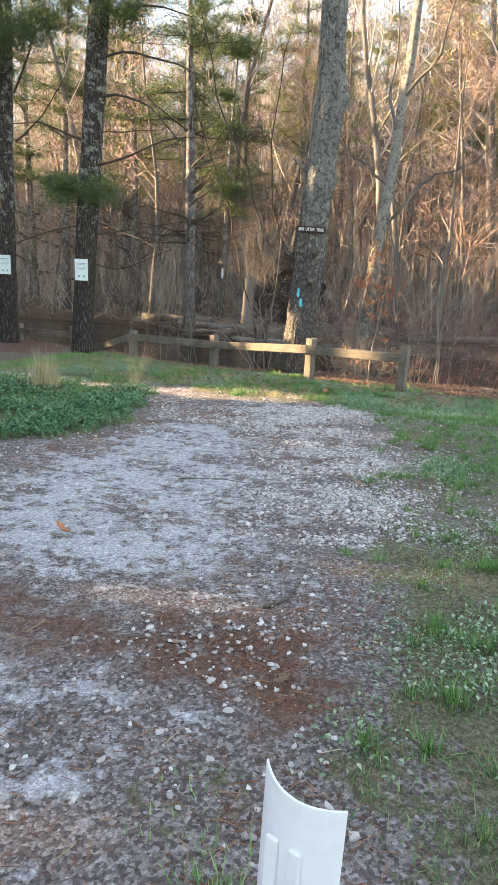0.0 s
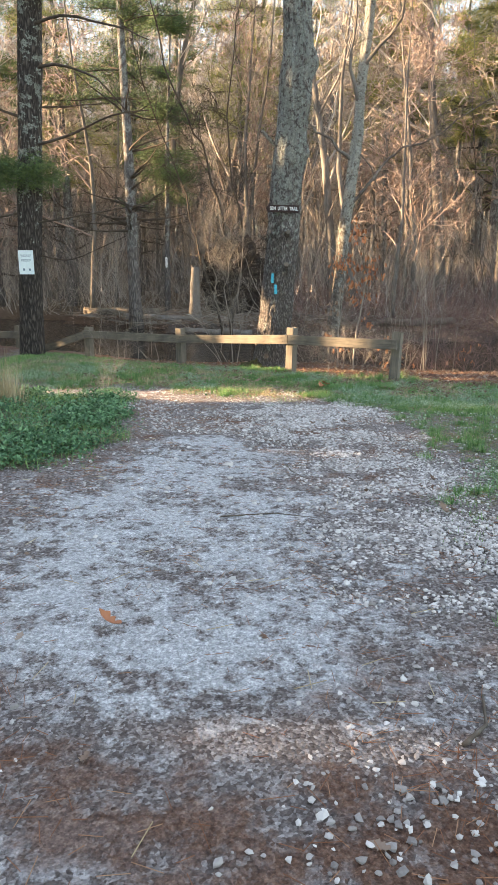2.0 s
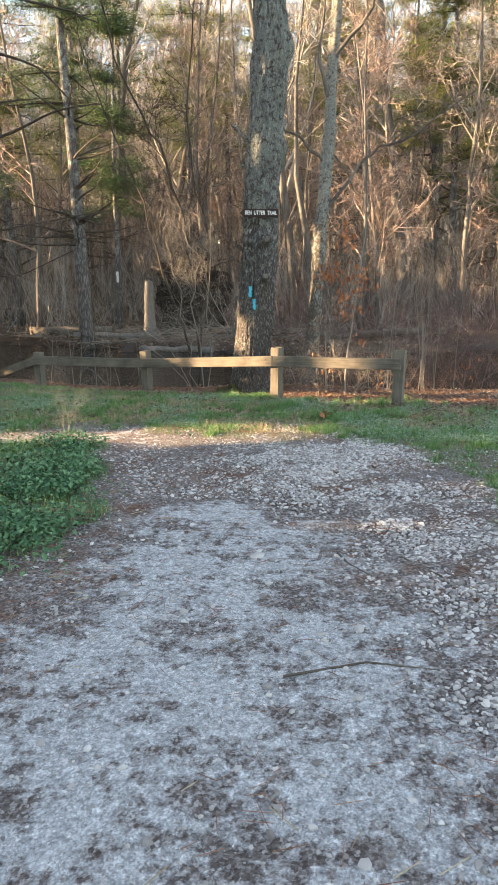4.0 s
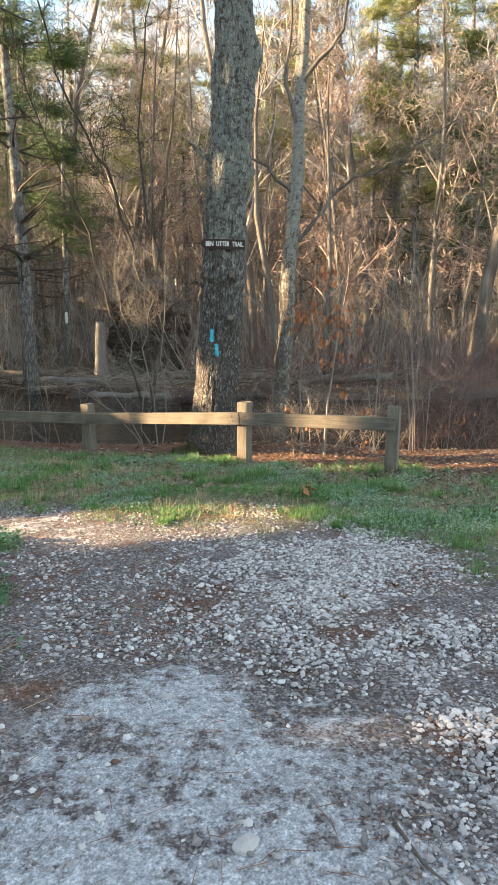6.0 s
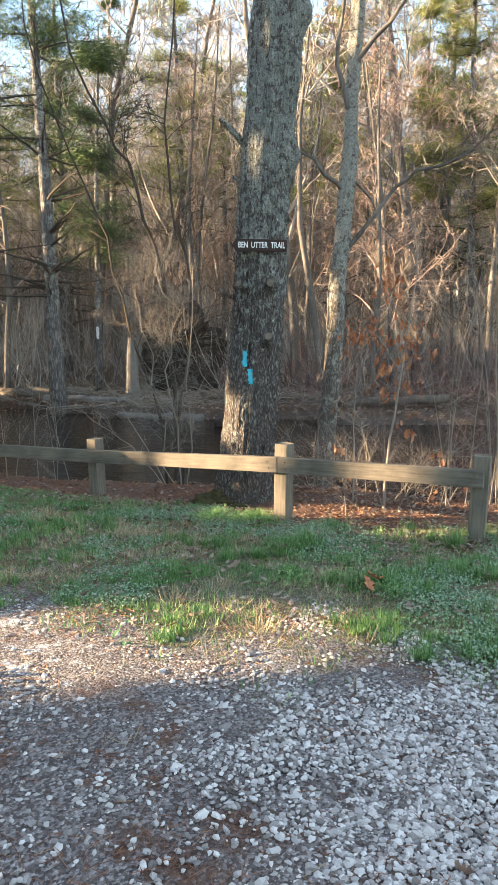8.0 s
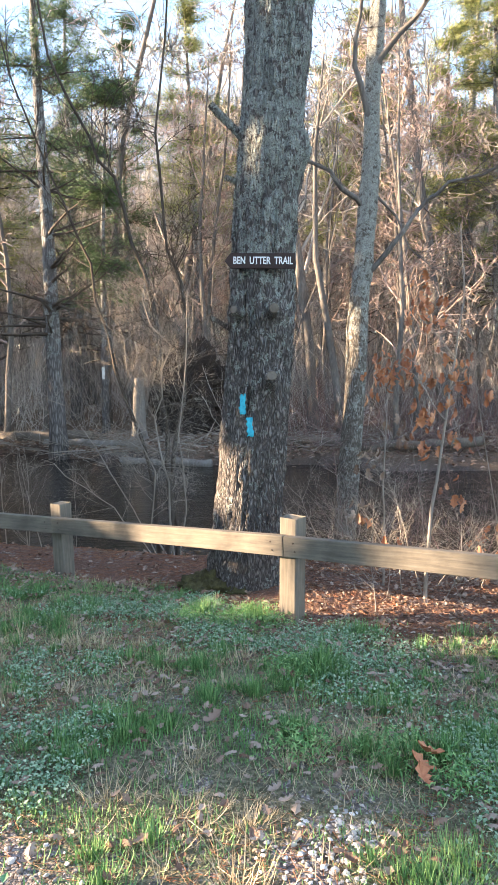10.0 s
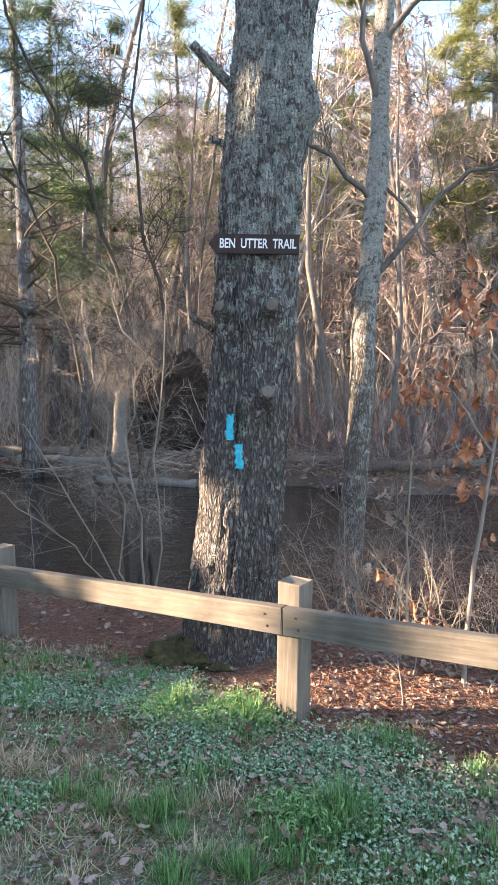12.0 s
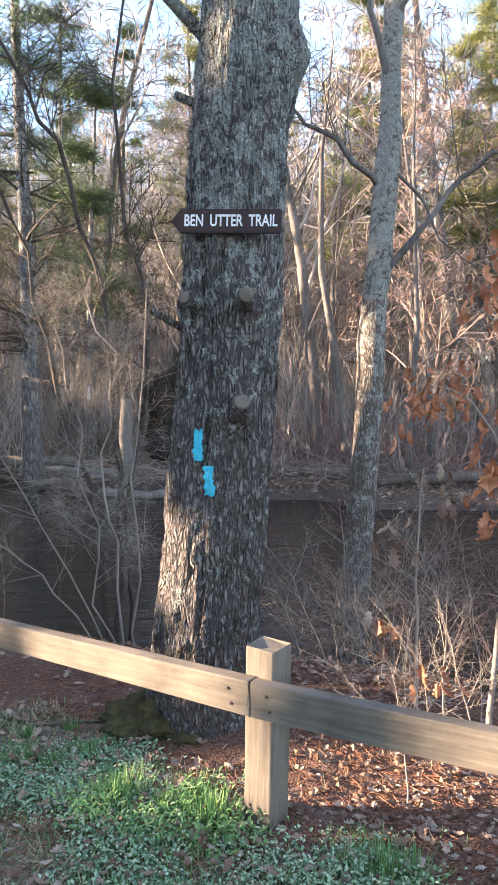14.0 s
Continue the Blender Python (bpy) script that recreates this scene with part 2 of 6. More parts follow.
def ground_material():
    m, n, l, b = material("lot_and_forest_ground", 0.95, 0.15)
    co = n.new("ShaderNodeTexCoord")
    v = co.outputs["Object"]

    def zone(name):
        a = n.new("ShaderNodeAttribute")
        a.attribute_name = name
        return a.outputs["Fac"]

    big = tex_noise(n, l, v, 1.6, 6, 0.65)
    mid = tex_noise(n, l, v, 7.0, 6, 0.7)
    fine = tex_noise(n, l, v, 45.0, 5, 0.7)
    vor = n.new("ShaderNodeTexVoronoi")
    vor.inputs["Scale"].default_value = 88.0
    l.new(v, vor.inputs["Vector"])
    pebble = ramp(n, [(0.0, (0.04, 0.034, 0.031)), (0.45, (0.17, 0.15, 0.14)), (0.72, (0.44, 0.41, 0.395)), (1.0, (0.68, 0.66, 0.64))])
    l.new(vor.outputs["Color"], pebble.inputs["Fac"])
    dirt = ramp(n, [(0.3, (0.06, 0.045, 0.041)), (0.5, (0.14, 0.11, 0.101)), (0.72, (0.25, 0.215, 0.203))])
    l.new(fine.outputs["Fac"], dirt.inputs["Fac"])
    col = mixed(n, l, 0.5, dirt.outputs["Color"], pebble.outputs["Color"])
    # pale stone dust, broken into streaky patches
    streak = tex_noise(n, l, v, 14.0, 7, 0.75)
    wide = n.new("ShaderNodeMapping")
    wide.inputs["Scale"].default_value = (0.75, 1.25, 1)
    l.new(v, wide.inputs["Vector"])
    cloudy = tex_noise(n, l, wide.outputs[0], 4.2, 4, 0.6)
    dmask = maths(n, l, "ADD", zone("dust"), maths(n, l, "ADD", maths(n, l, "MULTIPLY", maths(n, l, "SUBTRACT", mid.outputs["Fac"], 0.52), 2.2), maths(n, l, "MULTIPLY", maths(n, l, "SUBTRACT", streak.outputs["Fac"], 0.53), 3.2)))
    dmask = maths(n, l, "ADD", dmask, maths(n, l, "MULTIPLY", maths(n, l, "SUBTRACT", cloudy.outputs["Fac"], 0.52), 2.8))
    dr = ramp(n, [(0.3, (0, 0, 0)), (0.6, (0.55, 0.55, 0.55)), (0.9, (1, 1, 1))])
    l.new(dmask, dr.inputs["Fac"])
    dustc = ramp(n, [(0.3, (0.27, 0.27, 0.27)), (0.5, (0.47, 0.475, 0.48)), (0.67, (0.74, 0.745, 0.75))])
    l.new(fine.outputs["Fac"], dustc.inputs["Fac"])
    col = mixed(n, l, maths(n, l, "MULTIPLY", dr.outputs["Color"], maths(n, l, "GREATER_THAN", zone("dust"), 0.02)), col, dustc.outputs["Color"])
    # red-brown needles and leaf crumbs
    nmask = maths(n, l, "ADD", zone("needles"), maths(n, l, "ADD", maths(n, l, "MULTIPLY", maths(n, l, "SUBTRACT", big.outputs["Fac"], 0.52), 2.4), maths(n, l, "MULTIPLY", maths(n, l, "SUBTRACT", mid.outputs["Fac"], 0.5), 1.6)))
    nr = ramp(n, [(0.35, (0, 0, 0)), (0.7, (0.85, 0.85, 0.85))])
    l.new(nmask, nr.inputs["Fac"])
    needc = ramp(n, [(0.3, (0.062, 0.03, 0.02)), (0.5, (0.15, 0.075, 0.048)), (0.72, (0.27, 0.16, 0.105))])
    l.new(fine.outputs["Fac"], needc.inputs["Fac"])
    col = mixed(n, l, maths(n, l, "MULTIPLY", nr.outputs["Color"], maths(n, l, "GREATER_THAN", zone("needles"), 0.02)), col, needc.outputs["Color"])
    # soil and thatch under the grass
    gmask = maths(n, l, "ADD", zone("grass"), maths(n, l, "ADD", maths(n, l, "MULTIPLY", maths(n, l, "SUBTRACT", mid.outputs["Fac"], 0.5), 2.4), maths(n, l, "MULTIPLY", maths(n, l, "SUBTRACT", streak.outputs["Fac"], 0.5), 1.6)))
    gr = ramp(n, [(0.4, (0, 0, 0)), (0.6, (1, 1, 1))])
    l.new(gmask, gr.inputs["Fac"])
    thatch = ramp(n, [(0.3, (0.055, 0.056, 0.034)), (0.5, (0.15, 0.14, 0.09)), (0.72, (0.31, 0.28, 0.2))])
    l.new(fine.outputs["Fac"], thatch.inputs["Fac"])
    col = mixed(n, l, maths(n, l, "MULTIPLY", gr.outputs["Color"], maths(n, l, "GREATER_THAN", zone("grass"), 0.02)), col, thatch.outputs["Color"])
    # forest floor
    litter = ramp(n, [(0.28, (0.05, 0.034, 0.024)), (0.5, (0.13, 0.092, 0.064)), (0.75, (0.25, 0.185, 0.13))])
    l.new(maths(n, l, "ADD", maths(n, l, "MULTIPLY", mid.outputs["Fac"], 0.5), maths(n, l, "MULTIPLY", fine.outputs["Fac"], 0.5)), litter.inputs["Fac"])
    col = mixed(n, l, zone("forest"), col, litter.outputs["Color"])
    mud = ramp(n, [(0.35, (0.02, 0.014, 0.01)), (0.7, (0.075, 0.05, 0.036))])
    l.new(mid.outputs["Fac"], mud.inputs["Fac"])
    col = mixed(n, l, zone("mud"), col, mud.outputs["Color"])
    grit = n.new("ShaderNodeTexVoronoi")
    grit.inputs["Scale"].default_value = 170.0
    l.new(v, grit.inputs["Vector"])
    gs = ramp(n, [(0.0, (0.45, 0.44, 0.43)), (0.5, (0.95, 0.95, 0.95)), (1.0, (1.5, 1.48, 1.46))])
    l.new(grit.outputs["Color"], gs.inputs["Fac"])
    col = mixed(n, l, 0.7, col, gs.outputs["Color"], "MULTIPLY")
    l.new(col, b.inputs["Base Color"])
    h = maths(n, l, "ADD", maths(n, l, "MULTIPLY", vor.outputs["Distance"], -0.7), maths(n, l, "ADD", fine.outputs["Fac"], maths(n, l, "MULTIPLY", mid.outputs["Fac"], 1.2)))
    relief(n, l, b, h, 0.8, 0.02)
    return m


M_GROUND = ground_material()

# ---------------------------------------------------------------- mesh helpers
class Geo:
    """Collects vertices and faces of one mesh."""

    def __init__(self):
        self.v, self.f = [], []

    def tube(self, pts, rad, sides=5, close=True):
        """A bent tapered rod through pts."""
        base, k = len(self.v), len(pts)
        up = Vector((0.31, 0.17, 0.93))
        for i, p in enumerate(pts):
            d = (pts[min(i + 1, k - 1)] - pts[max(i - 1, 0)])
            if d.length < 1e-6:
                d = Vector((0, 0, 1))
            d.normalize()
            a = d.cross(up)
            if a.length < 0.05:
                a = d.cross(Vector((1, 0, 0)))
            a.normalize()
            b = d.cross(a)
            for s in range(sides):
                w = 2 * math.pi * s / sides
                self.v.append(tuple(p + (a * math.cos(w) + b * math.sin(w)) * rad[i]))
        for i in range(k - 1):
            for s in range(sides):
                t = (s + 1) % sides
                q = base + i * sides
                self.f.append((q + s, q + t, q + sides + t, q + sides + s))
        if close:
            self.f.append(tuple(base + s for s in reversed(range(sides))))
            self.f.append(tuple(base + (k - 1) * sides + s for s in range(sides)))

    def mesh(self, name, mat, smooth=True):
        return to_mesh(name, self.v, self.f, mat, smooth)


def to_mesh(name, verts, faces, mat, smooth=False):
    me = bpy.data.meshes.new(name)
    me.from_pydata(verts if isinstance(verts, list) else verts.tolist(), [], faces if isinstance(faces, list) else faces.tolist())
    me.materials.append(mat)
    if smooth:
        me.polygons.foreach_set("use_smooth", [True] * len(me.polygons))
    me.update()
    return me


def thing(name, label, category, group="", kind="", at=None):
    """An empty at a thing's base that carries its parts."""
    return tagged(new(name), label, category, group, kind) if at is None else placed(tagged(new(name), label, category, group, kind), at)


def placed(ob, m):
    ob.matrix_basis = m if isinstance(m, Matrix) else Matrix.Translation(m)
    return ob


def part(name, data, parent, label="", m=None):
    """One mesh under a thing or under a part; data is a mesh or a bmesh."""
    ob = new(name, data)
    ob.parent = parent
    if m is not None:
        ob.matrix_basis = m
    if label:
        ob["label"] = label
    return ob


def block(name, size, mat, bevel=0.006, wob=0.0, seed=0):
    """A squared timber or board with rounded arrises."""
    bm = bmesh.new()
    bmesh.ops.create_cube(bm, size=1.0)
    for v in bm.verts:
        v.co = Vector((v.co.x * size[0], v.co.y * size[1], v.co.z * size[2]))
    bmesh.ops.bevel(bm, geom=bm.edges[:], offset=bevel, segments=2, affect="EDGES", profile=0.6)
    if wob:
        rng = random.Random(seed)
        for v in bm.verts:
            v.co += Vector((rng.uniform(-wob, wob), rng.uniform(-wob, wob), rng.uniform(-wob, wob)))
    me = bpy.data.meshes.new(name)
    bm.to_mesh(me)
    bm.free()
    me.materials.append(mat)
    return me


def scatter(name, unit_v, unit_f, pos, yaw, tilt, scale, mat, jitter=0.0, rng=None, smooth=False):
    """Many small copies of one shape as one mesh: pos (n,3), yaw, tilt (n), scale (n,3)."""
    unit_v = np.asarray(unit_v, float)
    n, k = len(pos), len(unit_v)
    p = np.repeat(unit_v[None], n, 0)
    if jitter:
        p = p * (1 + rng.uniform(-jitter, jitter, (n, k, 1)))
    p = p * scale[:, None, :]
    c, s = np.cos(tilt)[:, None], np.sin(tilt)[:, None]
    y2, z2 = p[:, :, 1] * c - p[:, :, 2] * s, p[:, :, 1] * s + p[:, :, 2] * c
    c, s = np.cos(yaw)[:, None], np.sin(yaw)[:, None]
    x3, y3 = p[:, :, 0] * c - y2 * s, p[:, :, 0] * s + y2 * c
    v = np.stack([x3, y3, z2], -1) + pos[:, None, :]
    off = np.arange(n) * k
    faces = []
    for f in unit_f:
        faces.append(np.asarray(f)[None] + off[:, None])
    flat = []
    for a in faces:
        flat += a.tolist()
    return to_mesh(name, v.reshape(-1, 3), flat, mat, smooth)


def step(a, b, x):
    t = np.clip((x - a) / (b - a), 0, 1)
    return t * t * (3 - 2 * t)


# ---------------------------------------------------------------- the lie of the land
WATER_Z = -0.65
FENCE_X = [-60, -9.0, -7.86, -6.1, -4.05, -2.03, 0.0, 1.64, 6.0, 60]
FENCE_Y = [9.0, 4.3, 3.8, 3.3, 2.06, 1.35, 0.0, -0.63, -1.9, -6.0]


def fence_y(x):
    return np.interp(x, FENCE_X, FENCE_Y)


def near_y(x):
    return np.interp(x, [-60, -8, -5, -3.3, -1, 0.6, 1.8, 3, 8, 60], [9, 6.4, 4.5, 3.7, 3.6, 3.75, 3.0, 2.6, 2.0, 2]) + 0.18 * np.sin(2.3 * x) + 0.08 * np.sin(7.1 * x)


def far_y(x):
    return np.interp(x, [-60, -10, -6.5, -4, 0, 3.2, 8, 60], [24, 15.4, 13.3, 12.4, 11.6, 10.9, 10.2, 8]) + 0.25 * np.sin(1.7 * x + 1) + 0.12 * np.sin(5.3 * x)


def ground_z(x, y):
    x, y = np.asarray(x, float), np.asarray(y, float)
    lot = -0.049 * np.clip(y, -30, 60) + 0.035 * np.clip(x - 2.2, 0, 8) + 0.02 * np.clip(-x - 3, 0, 6)
    lot = lot + 0.02 * np.sin(1.1 * x + 0.6 * y) * np.sin(0.9 * y)
    s, e = y - fence_y(x), near_y(x) - fence_y(x)
    lot = lot - 0.1 * step(-0.3, 0.5, s) * step(0.3, 2.0, -x)
    bed = -1.15
    near = lot + (bed - lot) * step(0.25, 1.15, (s - 0.9) / np.maximum(e - 0.9, 0.6) * 1.0)
    d = y - far_y(x)
    bank = -0.38 + 0.012 * np.clip(d, 0, 30) + 0.075 * np.clip(d - 22, 0, 120) + 0.1 * np.sin(1.3 * x + 0.4 * y) * np.sin(0.8 * y + 0.5 * x) * step(0.5, 3, d)
    far = bed + (bank - bed) * step(-0.5, 0.35, d)
    k = step(-2.2, -1.6, d)
    return near * (1 - k) + far * k


def gz(x, y):
    return float(ground_z(x, y))

# ---------------------------------------------------------------- ground, water
def lines(a, b, fine, c, d, grow):
    """Grid lines: fine between a and b, coarser outwards to c and d."""
    mid = list(np.arange(a, b + fine / 2, fine))
    lo, hi, s = [a], [b], fine
    while lo[-1] > c:
        s *= grow
        lo.append(lo[-1] - s)
    s = fine
    while hi[-1] < d:
        s *= grow
        hi.append(hi[-1] + s)
    return np.array(sorted(set(lo[1:] + mid + hi[1:])))


def land_zones(x, y):
    """How far each kind of cover reaches at each place: grass, dust, needles, forest, mud."""
    wob = 0.16 * np.sin(3.1 * x + 1.3 * y) + 0.1 * np.sin(7.3 * x - 4.1 * y) + 0.06 * np.sin(13 * x + 9 * y)
    edge = np.interp(x, [-9, -3, -1.9, -0.8, 0.6, 1.2, 1.8, 3, 9], [-1.7, -1.95, -2.05, -2.4, -2.85, -3.0, -3.25, -4.0, -8.0])
    strip = step(-0.5, 0.5, y - edge + 1.3 * wob) * (1 - step(-0.25, 0.35, y - fence_y(x) + wob))
    right = step(-0.2, 0.35, x - np.interp(y, [-14, -10, -9.5, -8.4, -7.3, -5.5, -4, -2.5], [1.55, 1.52, 1.58, 1.66, 1.7, 1.62, 1.35, 1.0]) + wob) * (1 - step(-2.4, -1.8, y))
    lx = np.interp(y, [-7.3, -6.8, -6.4, -5.4, -4.2, -3.1, -2.75], [-2.4, -1.6, -1.25, -1.0, -1.3, -1.6, -2.4])
    left = step(-0.2, 0.3, lx - x + wob) * step(-7.1, -6.7, y) * (1 - step(-3.1, -2.8, y + wob * 0.5))
    small = 0.5 * step(0.55, 0.85, np.exp(-((x - 1.25) / 0.25) ** 2 - ((y + 10.15) / 0.3) ** 2) + wob * 0.3)
    grass = np.clip(np.maximum.reduce([strip * (0.86 + 0.2 * np.sin(2.9 * x + 1.2 * np.sin(2.3 * y)) * np.sin(3.7 * y + x)), right * np.where(y > -8.0, 0.58, 0.85), left * 0.9, small * 0.6]), 0, 1)
    pines = step(-5.0, -6.0, x) * step(-0.2, 1.2, y + wob)
    grass = grass * (1 - pines)
    cx = np.interp(y, [-12, -9.5, -8, -6.5, -5.2], [0.1, 0.2, 0.12, -0.1, -0.2])
    hw = np.interp(y, [-12.5, -11, -9.6, -8.6, -7.4, -6, -5.4, -5.0], [0.9, 1.0, 0.55, 0.85, 0.85, 0.7, 0.5, 0.05])
    dust = np.clip(1.32 - np.abs(x - cx) / hw * 0.75, 0, 0.97) * (hw > 0.06) * (1 - grass)
    dust = dust * (1 - 0.75 * np.exp(-((y + 9.25) / 0.32) ** 2) * step(-0.6, 0.2, wob + 0.2))
    dust = dust * np.where(y < -9.6, 0.72, 1.0)
    # weaker pale band along y = -2.75, gone by x = 0.5
    pale_band = np.exp(-((y + 2.75 + 0.06 * x) / 0.45) ** 2) * step(0.5, -1.0, x) * 0.45
    dust = np.maximum(dust, pale_band * (1 - grass))
    need = 0.4 * np.exp(-((y + 9.3) / 0.45) ** 2) * step(1.9, 1.0, x) + 0.42 * np.exp(-((x - 1.45) / 0.4) ** 2) * step(-7.5, -9.3, y)
    need = np.maximum(need, 0.42 * np.exp(-((x + 1.0) / 0.4) ** 2) * step(-3.0, -3.6, y) * step(-8.5, -7.0, y))
    need = np.maximum(need, 0.3 * step(-0.6, -0.2, x + 0.5) * step(-4.6, -3.4, y) * step(-2.2, -3.0, y))
    s = y - fence_y(x)
    bank = step(-0.15, 0.2, s + wob * 0.6) * step(near_y(x) + 0.2, near_y(x) - 0.4, y)
    need = np.maximum(need, (0.37 - 0.3 * dust) * (y < -1.5))
    need = np.clip(np.maximum.reduce([need * (1 - grass), 0.95 * bank, 0.95 * pines]), 0, 1)
    mud = step(near_y(x) - 0.55, near_y(x) - 0.1, y) * step(far_y(x) + 0.5, far_y(x) + 0.05, y)
    forest = np.maximum.reduce([step(0.0, 0.6, y - far_y(x)), step(-9, -12, x) * step(-3, 0, y - fence_y(x)), step(-11, -15, x), step(9, 13, x), step(-16, -20, y)])
    return grass, dust, need, forest, mud


def build_ground():
    gx, gy = lines(-5.2, 3.6, 0.055, -900, 900, 1.16), lines(-11.6, 3.2, 0.06, -900, 1500, 1.14)
    X, Y = np.meshgrid(gx, gy)
    x, y = X.ravel(), Y.ravel()
    z = ground_z(x, y)
    near = (np.abs(x) < 8) & (y > -14) & (y < 4)
    rough = np.zeros_like(z)
    idx = np.where(near)[0]
    for i in idx:
        p = Vector((x[i], y[i], 0))
        rough[i] = 0.012 * noise.noise(p * 2.2) + 0.008 * noise.noise(p * 7.0) + 0.006 * noise.noise(p * 17.0)
    z = z + rough
    nx, ny = len(gx), len(gy)
    a = (np.arange(ny - 1)[:, None] * nx + np.arange(nx - 1)[None]).ravel()
    me = to_mesh("ground", np.stack([x, y, z], -1), np.stack([a, a + 1, a + nx + 1, a + nx], -1), M_GROUND, True)
    for name, val in zip(("grass", "dust", "needles", "forest", "mud"), land_zones(x, y)):
        att = me.attributes.new(name, "FLOAT", "POINT")
        att.data.foreach_set("value", np.clip(val, 0, 1).astype(np.float32))
    tagged(new("ground", me), "gravel lot, grass verge and leaf-strewn river banks", "ground", kind="structure")


build_ground()

gx, gy = np.arange(-60, 61, 4.0), np.arange(0.5, 30, 2.0)
X, Y = np.meshgrid(gx, gy)
a = (np.arange(len(gy) - 1)[:, None] * len(gx) + np.arange(len(gx) - 1)[None]).ravel()
water = to_mesh("water", np.stack([X.ravel(), Y.ravel(), np.full(X.size, WATER_Z)], -1), np.stack([a, a + 1, a + len(gx) + 1, a + len(gx)], -1), M_WATER)
tagged(new("water", water), "dark slow river between the wooded banks", "river", kind="structure")


# ---------------------------------------------------------------- fence
def fence_post(x, y, z, h, lean=(0, 0), rz=0.0, label=""):
    """A squared post with a weathered, slightly pyramidal top."""
    w = 0.132
    post = tagged(new("fence_post", block("fence_post", (w, w, h + 0.35), M_WOOD, 0.008, 0.0015, int(abs(x * 50)))), label or "squared weathered timber post of the low rail fence", "fence post", "posts of the rail fence")
    me = post.data
    rot = Matrix.Rotation(math.pi / 2, 4, "Y")
    top = max(v.co.z for v in me.vertices)
    for v in me.vertices:
        if v.co.z > top - 0.001 - 0.0:
            v.co.z -= 0.02 * (abs(v.co.x) + abs(v.co.y)) / w
    # the grain runs along the object's x axis
    me.transform(rot)
    post.matrix_basis = Matrix.Translation((x, y, z + (h - 0.35) / 2)) @ pose(0, 0, 0, lean[0], lean[1], rz) @ rot.inverted()
    return post


def rail(p, q, label, group="rails of the fence", bolts=(0.04, 0.96), roll=0.0):
    """A heavy horizontal timber between two points of its axis, with nail heads."""
    p, q = Vector(p), Vector(q)
    d = q - p
    ob = tagged(new("fence_rail"), label, "fence rail", group)
    ob.matrix_basis = Matrix.Translation((p + q) / 2) @ d.to_track_quat("X", "Z").to_matrix().to_4x4() @ pose(0, 0, 0, roll)
    me = block("timber", (d.length, 0.062, 0.14), M_WOOD, 0.007, 0.002, int(d.length * 100))
    part("timber", me, ob)
    for u in bolts:
        for k, dz in enumerate((0.028, -0.03)):
            bm = bmesh.new()
            bmesh.ops.create_cone(bm, cap_ends=True, segments=8, radius1=0.007, radius2=0.005, depth=0.006)
            m2 = bpy.data.meshes.new("nail_head")
            bm.to_mesh(m2)
            bm.free()
            m2.materials.append(M_IRON)
            part("nail_head", m2, ob, "", Matrix.Translation(((u - 0.5) * d.length + 0.012 * k, -0.034, dz)) @ pose(0, 0, 0, 90))
    return ob


POSTS = {"a": (-4.05, 2.06, -0.20, 0.69), "b": (-2.03, 1.35, -0.17, 0.735), "c": (0.08, 0.03, 0.0, 0.735), "d": (1.66, -0.63, 0.03, 0.72)}
fence_post(*POSTS["a"], (0, 1), -22)
fence_post(-6.1, 3.3, -0.36, 0.74, (0, -1), -20)
fence_post(-7.86, 3.8, -0.4, 0.74, (0, 1), -16)
rail((-7.95, 3.72, 0.16), (-6.0, 3.18, 0.18), "weathered rail of the fence beyond the trail gap")
rail((-4.1, 1.97, 0.35), (-5.45, 2.55, -0.1), "weathered rail fallen from its post and sloping to the ground", bolts=(0.03,))
fence_post(*POSTS["b"], (0, -1), -30)
fence_post(*POSTS["c"], (0, 1.2), -30)
fence_post(*POSTS["d"], (0, 1.5), -22, "squared weathered end post of the rail fence")


def rail_point(k, off, up=0.55, along=0.0, dirn=(0.8, -0.6)):
    x, y, z, h = POSTS[k]
    n = Vector((dirn[1], -dirn[0], 0)).normalized()
    return Vector((x, y, z + up)) + n * off + Vector((*dirn, 0)).normalized() * along


rail(rail_point("a", 0.098, 0.56, -0.05, (0.94, -0.33)), rail_point("b", 0.1, 0.55, 0.0, (0.94, -0.33)), "weathered fence rail nailed across two posts")
rail(rail_point("b", 0.1, 0.55, 0.012, (0.83, -0.555)), rail_point("c", 0.099, 0.552, 0.012, (0.83, -0.555)), "long weathered fence rail catching the sun beside the oak")
rail(rail_point("c", 0.1, 0.552, -0.008, (0.93, -0.36)), rail_point("d", 0.098, 0.545, 0.04, (0.93, -0.36)), "weathered fence rail ending at the last post")

# ---------------------------------------------------------------- trees
def bend(p, d, length, n, wander, rng, lift=0.0):
    """Points of a branch that wanders from p along d."""
    pts, d = [p.copy()], d.normalized()
    for i in range(n):
        d = (d + Vector((rng.uniform(-1, 1), rng.uniform(-1, 1), rng.uniform(-1, 1) + lift)) * wander).normalized()
        pts.append(pts[-1] + d * (length / n))
    return pts


def taper(r0, r1, n):
    return [r0 + (r1 - r0) * (i / n) ** 0.8 for i in range(n + 1)]


def side_dir(d, rng, low=0.6, high=1.1):
    """A direction that leaves d at an angle."""
    a = d.orthogonal().normalized()
    a.rotate(Matrix.Rotation(rng.uniform(0, 2 * math.pi), 3, d))
    w = rng.uniform(low, high)
    return (d * math.cos(w) + a * math.sin(w)).normalized()


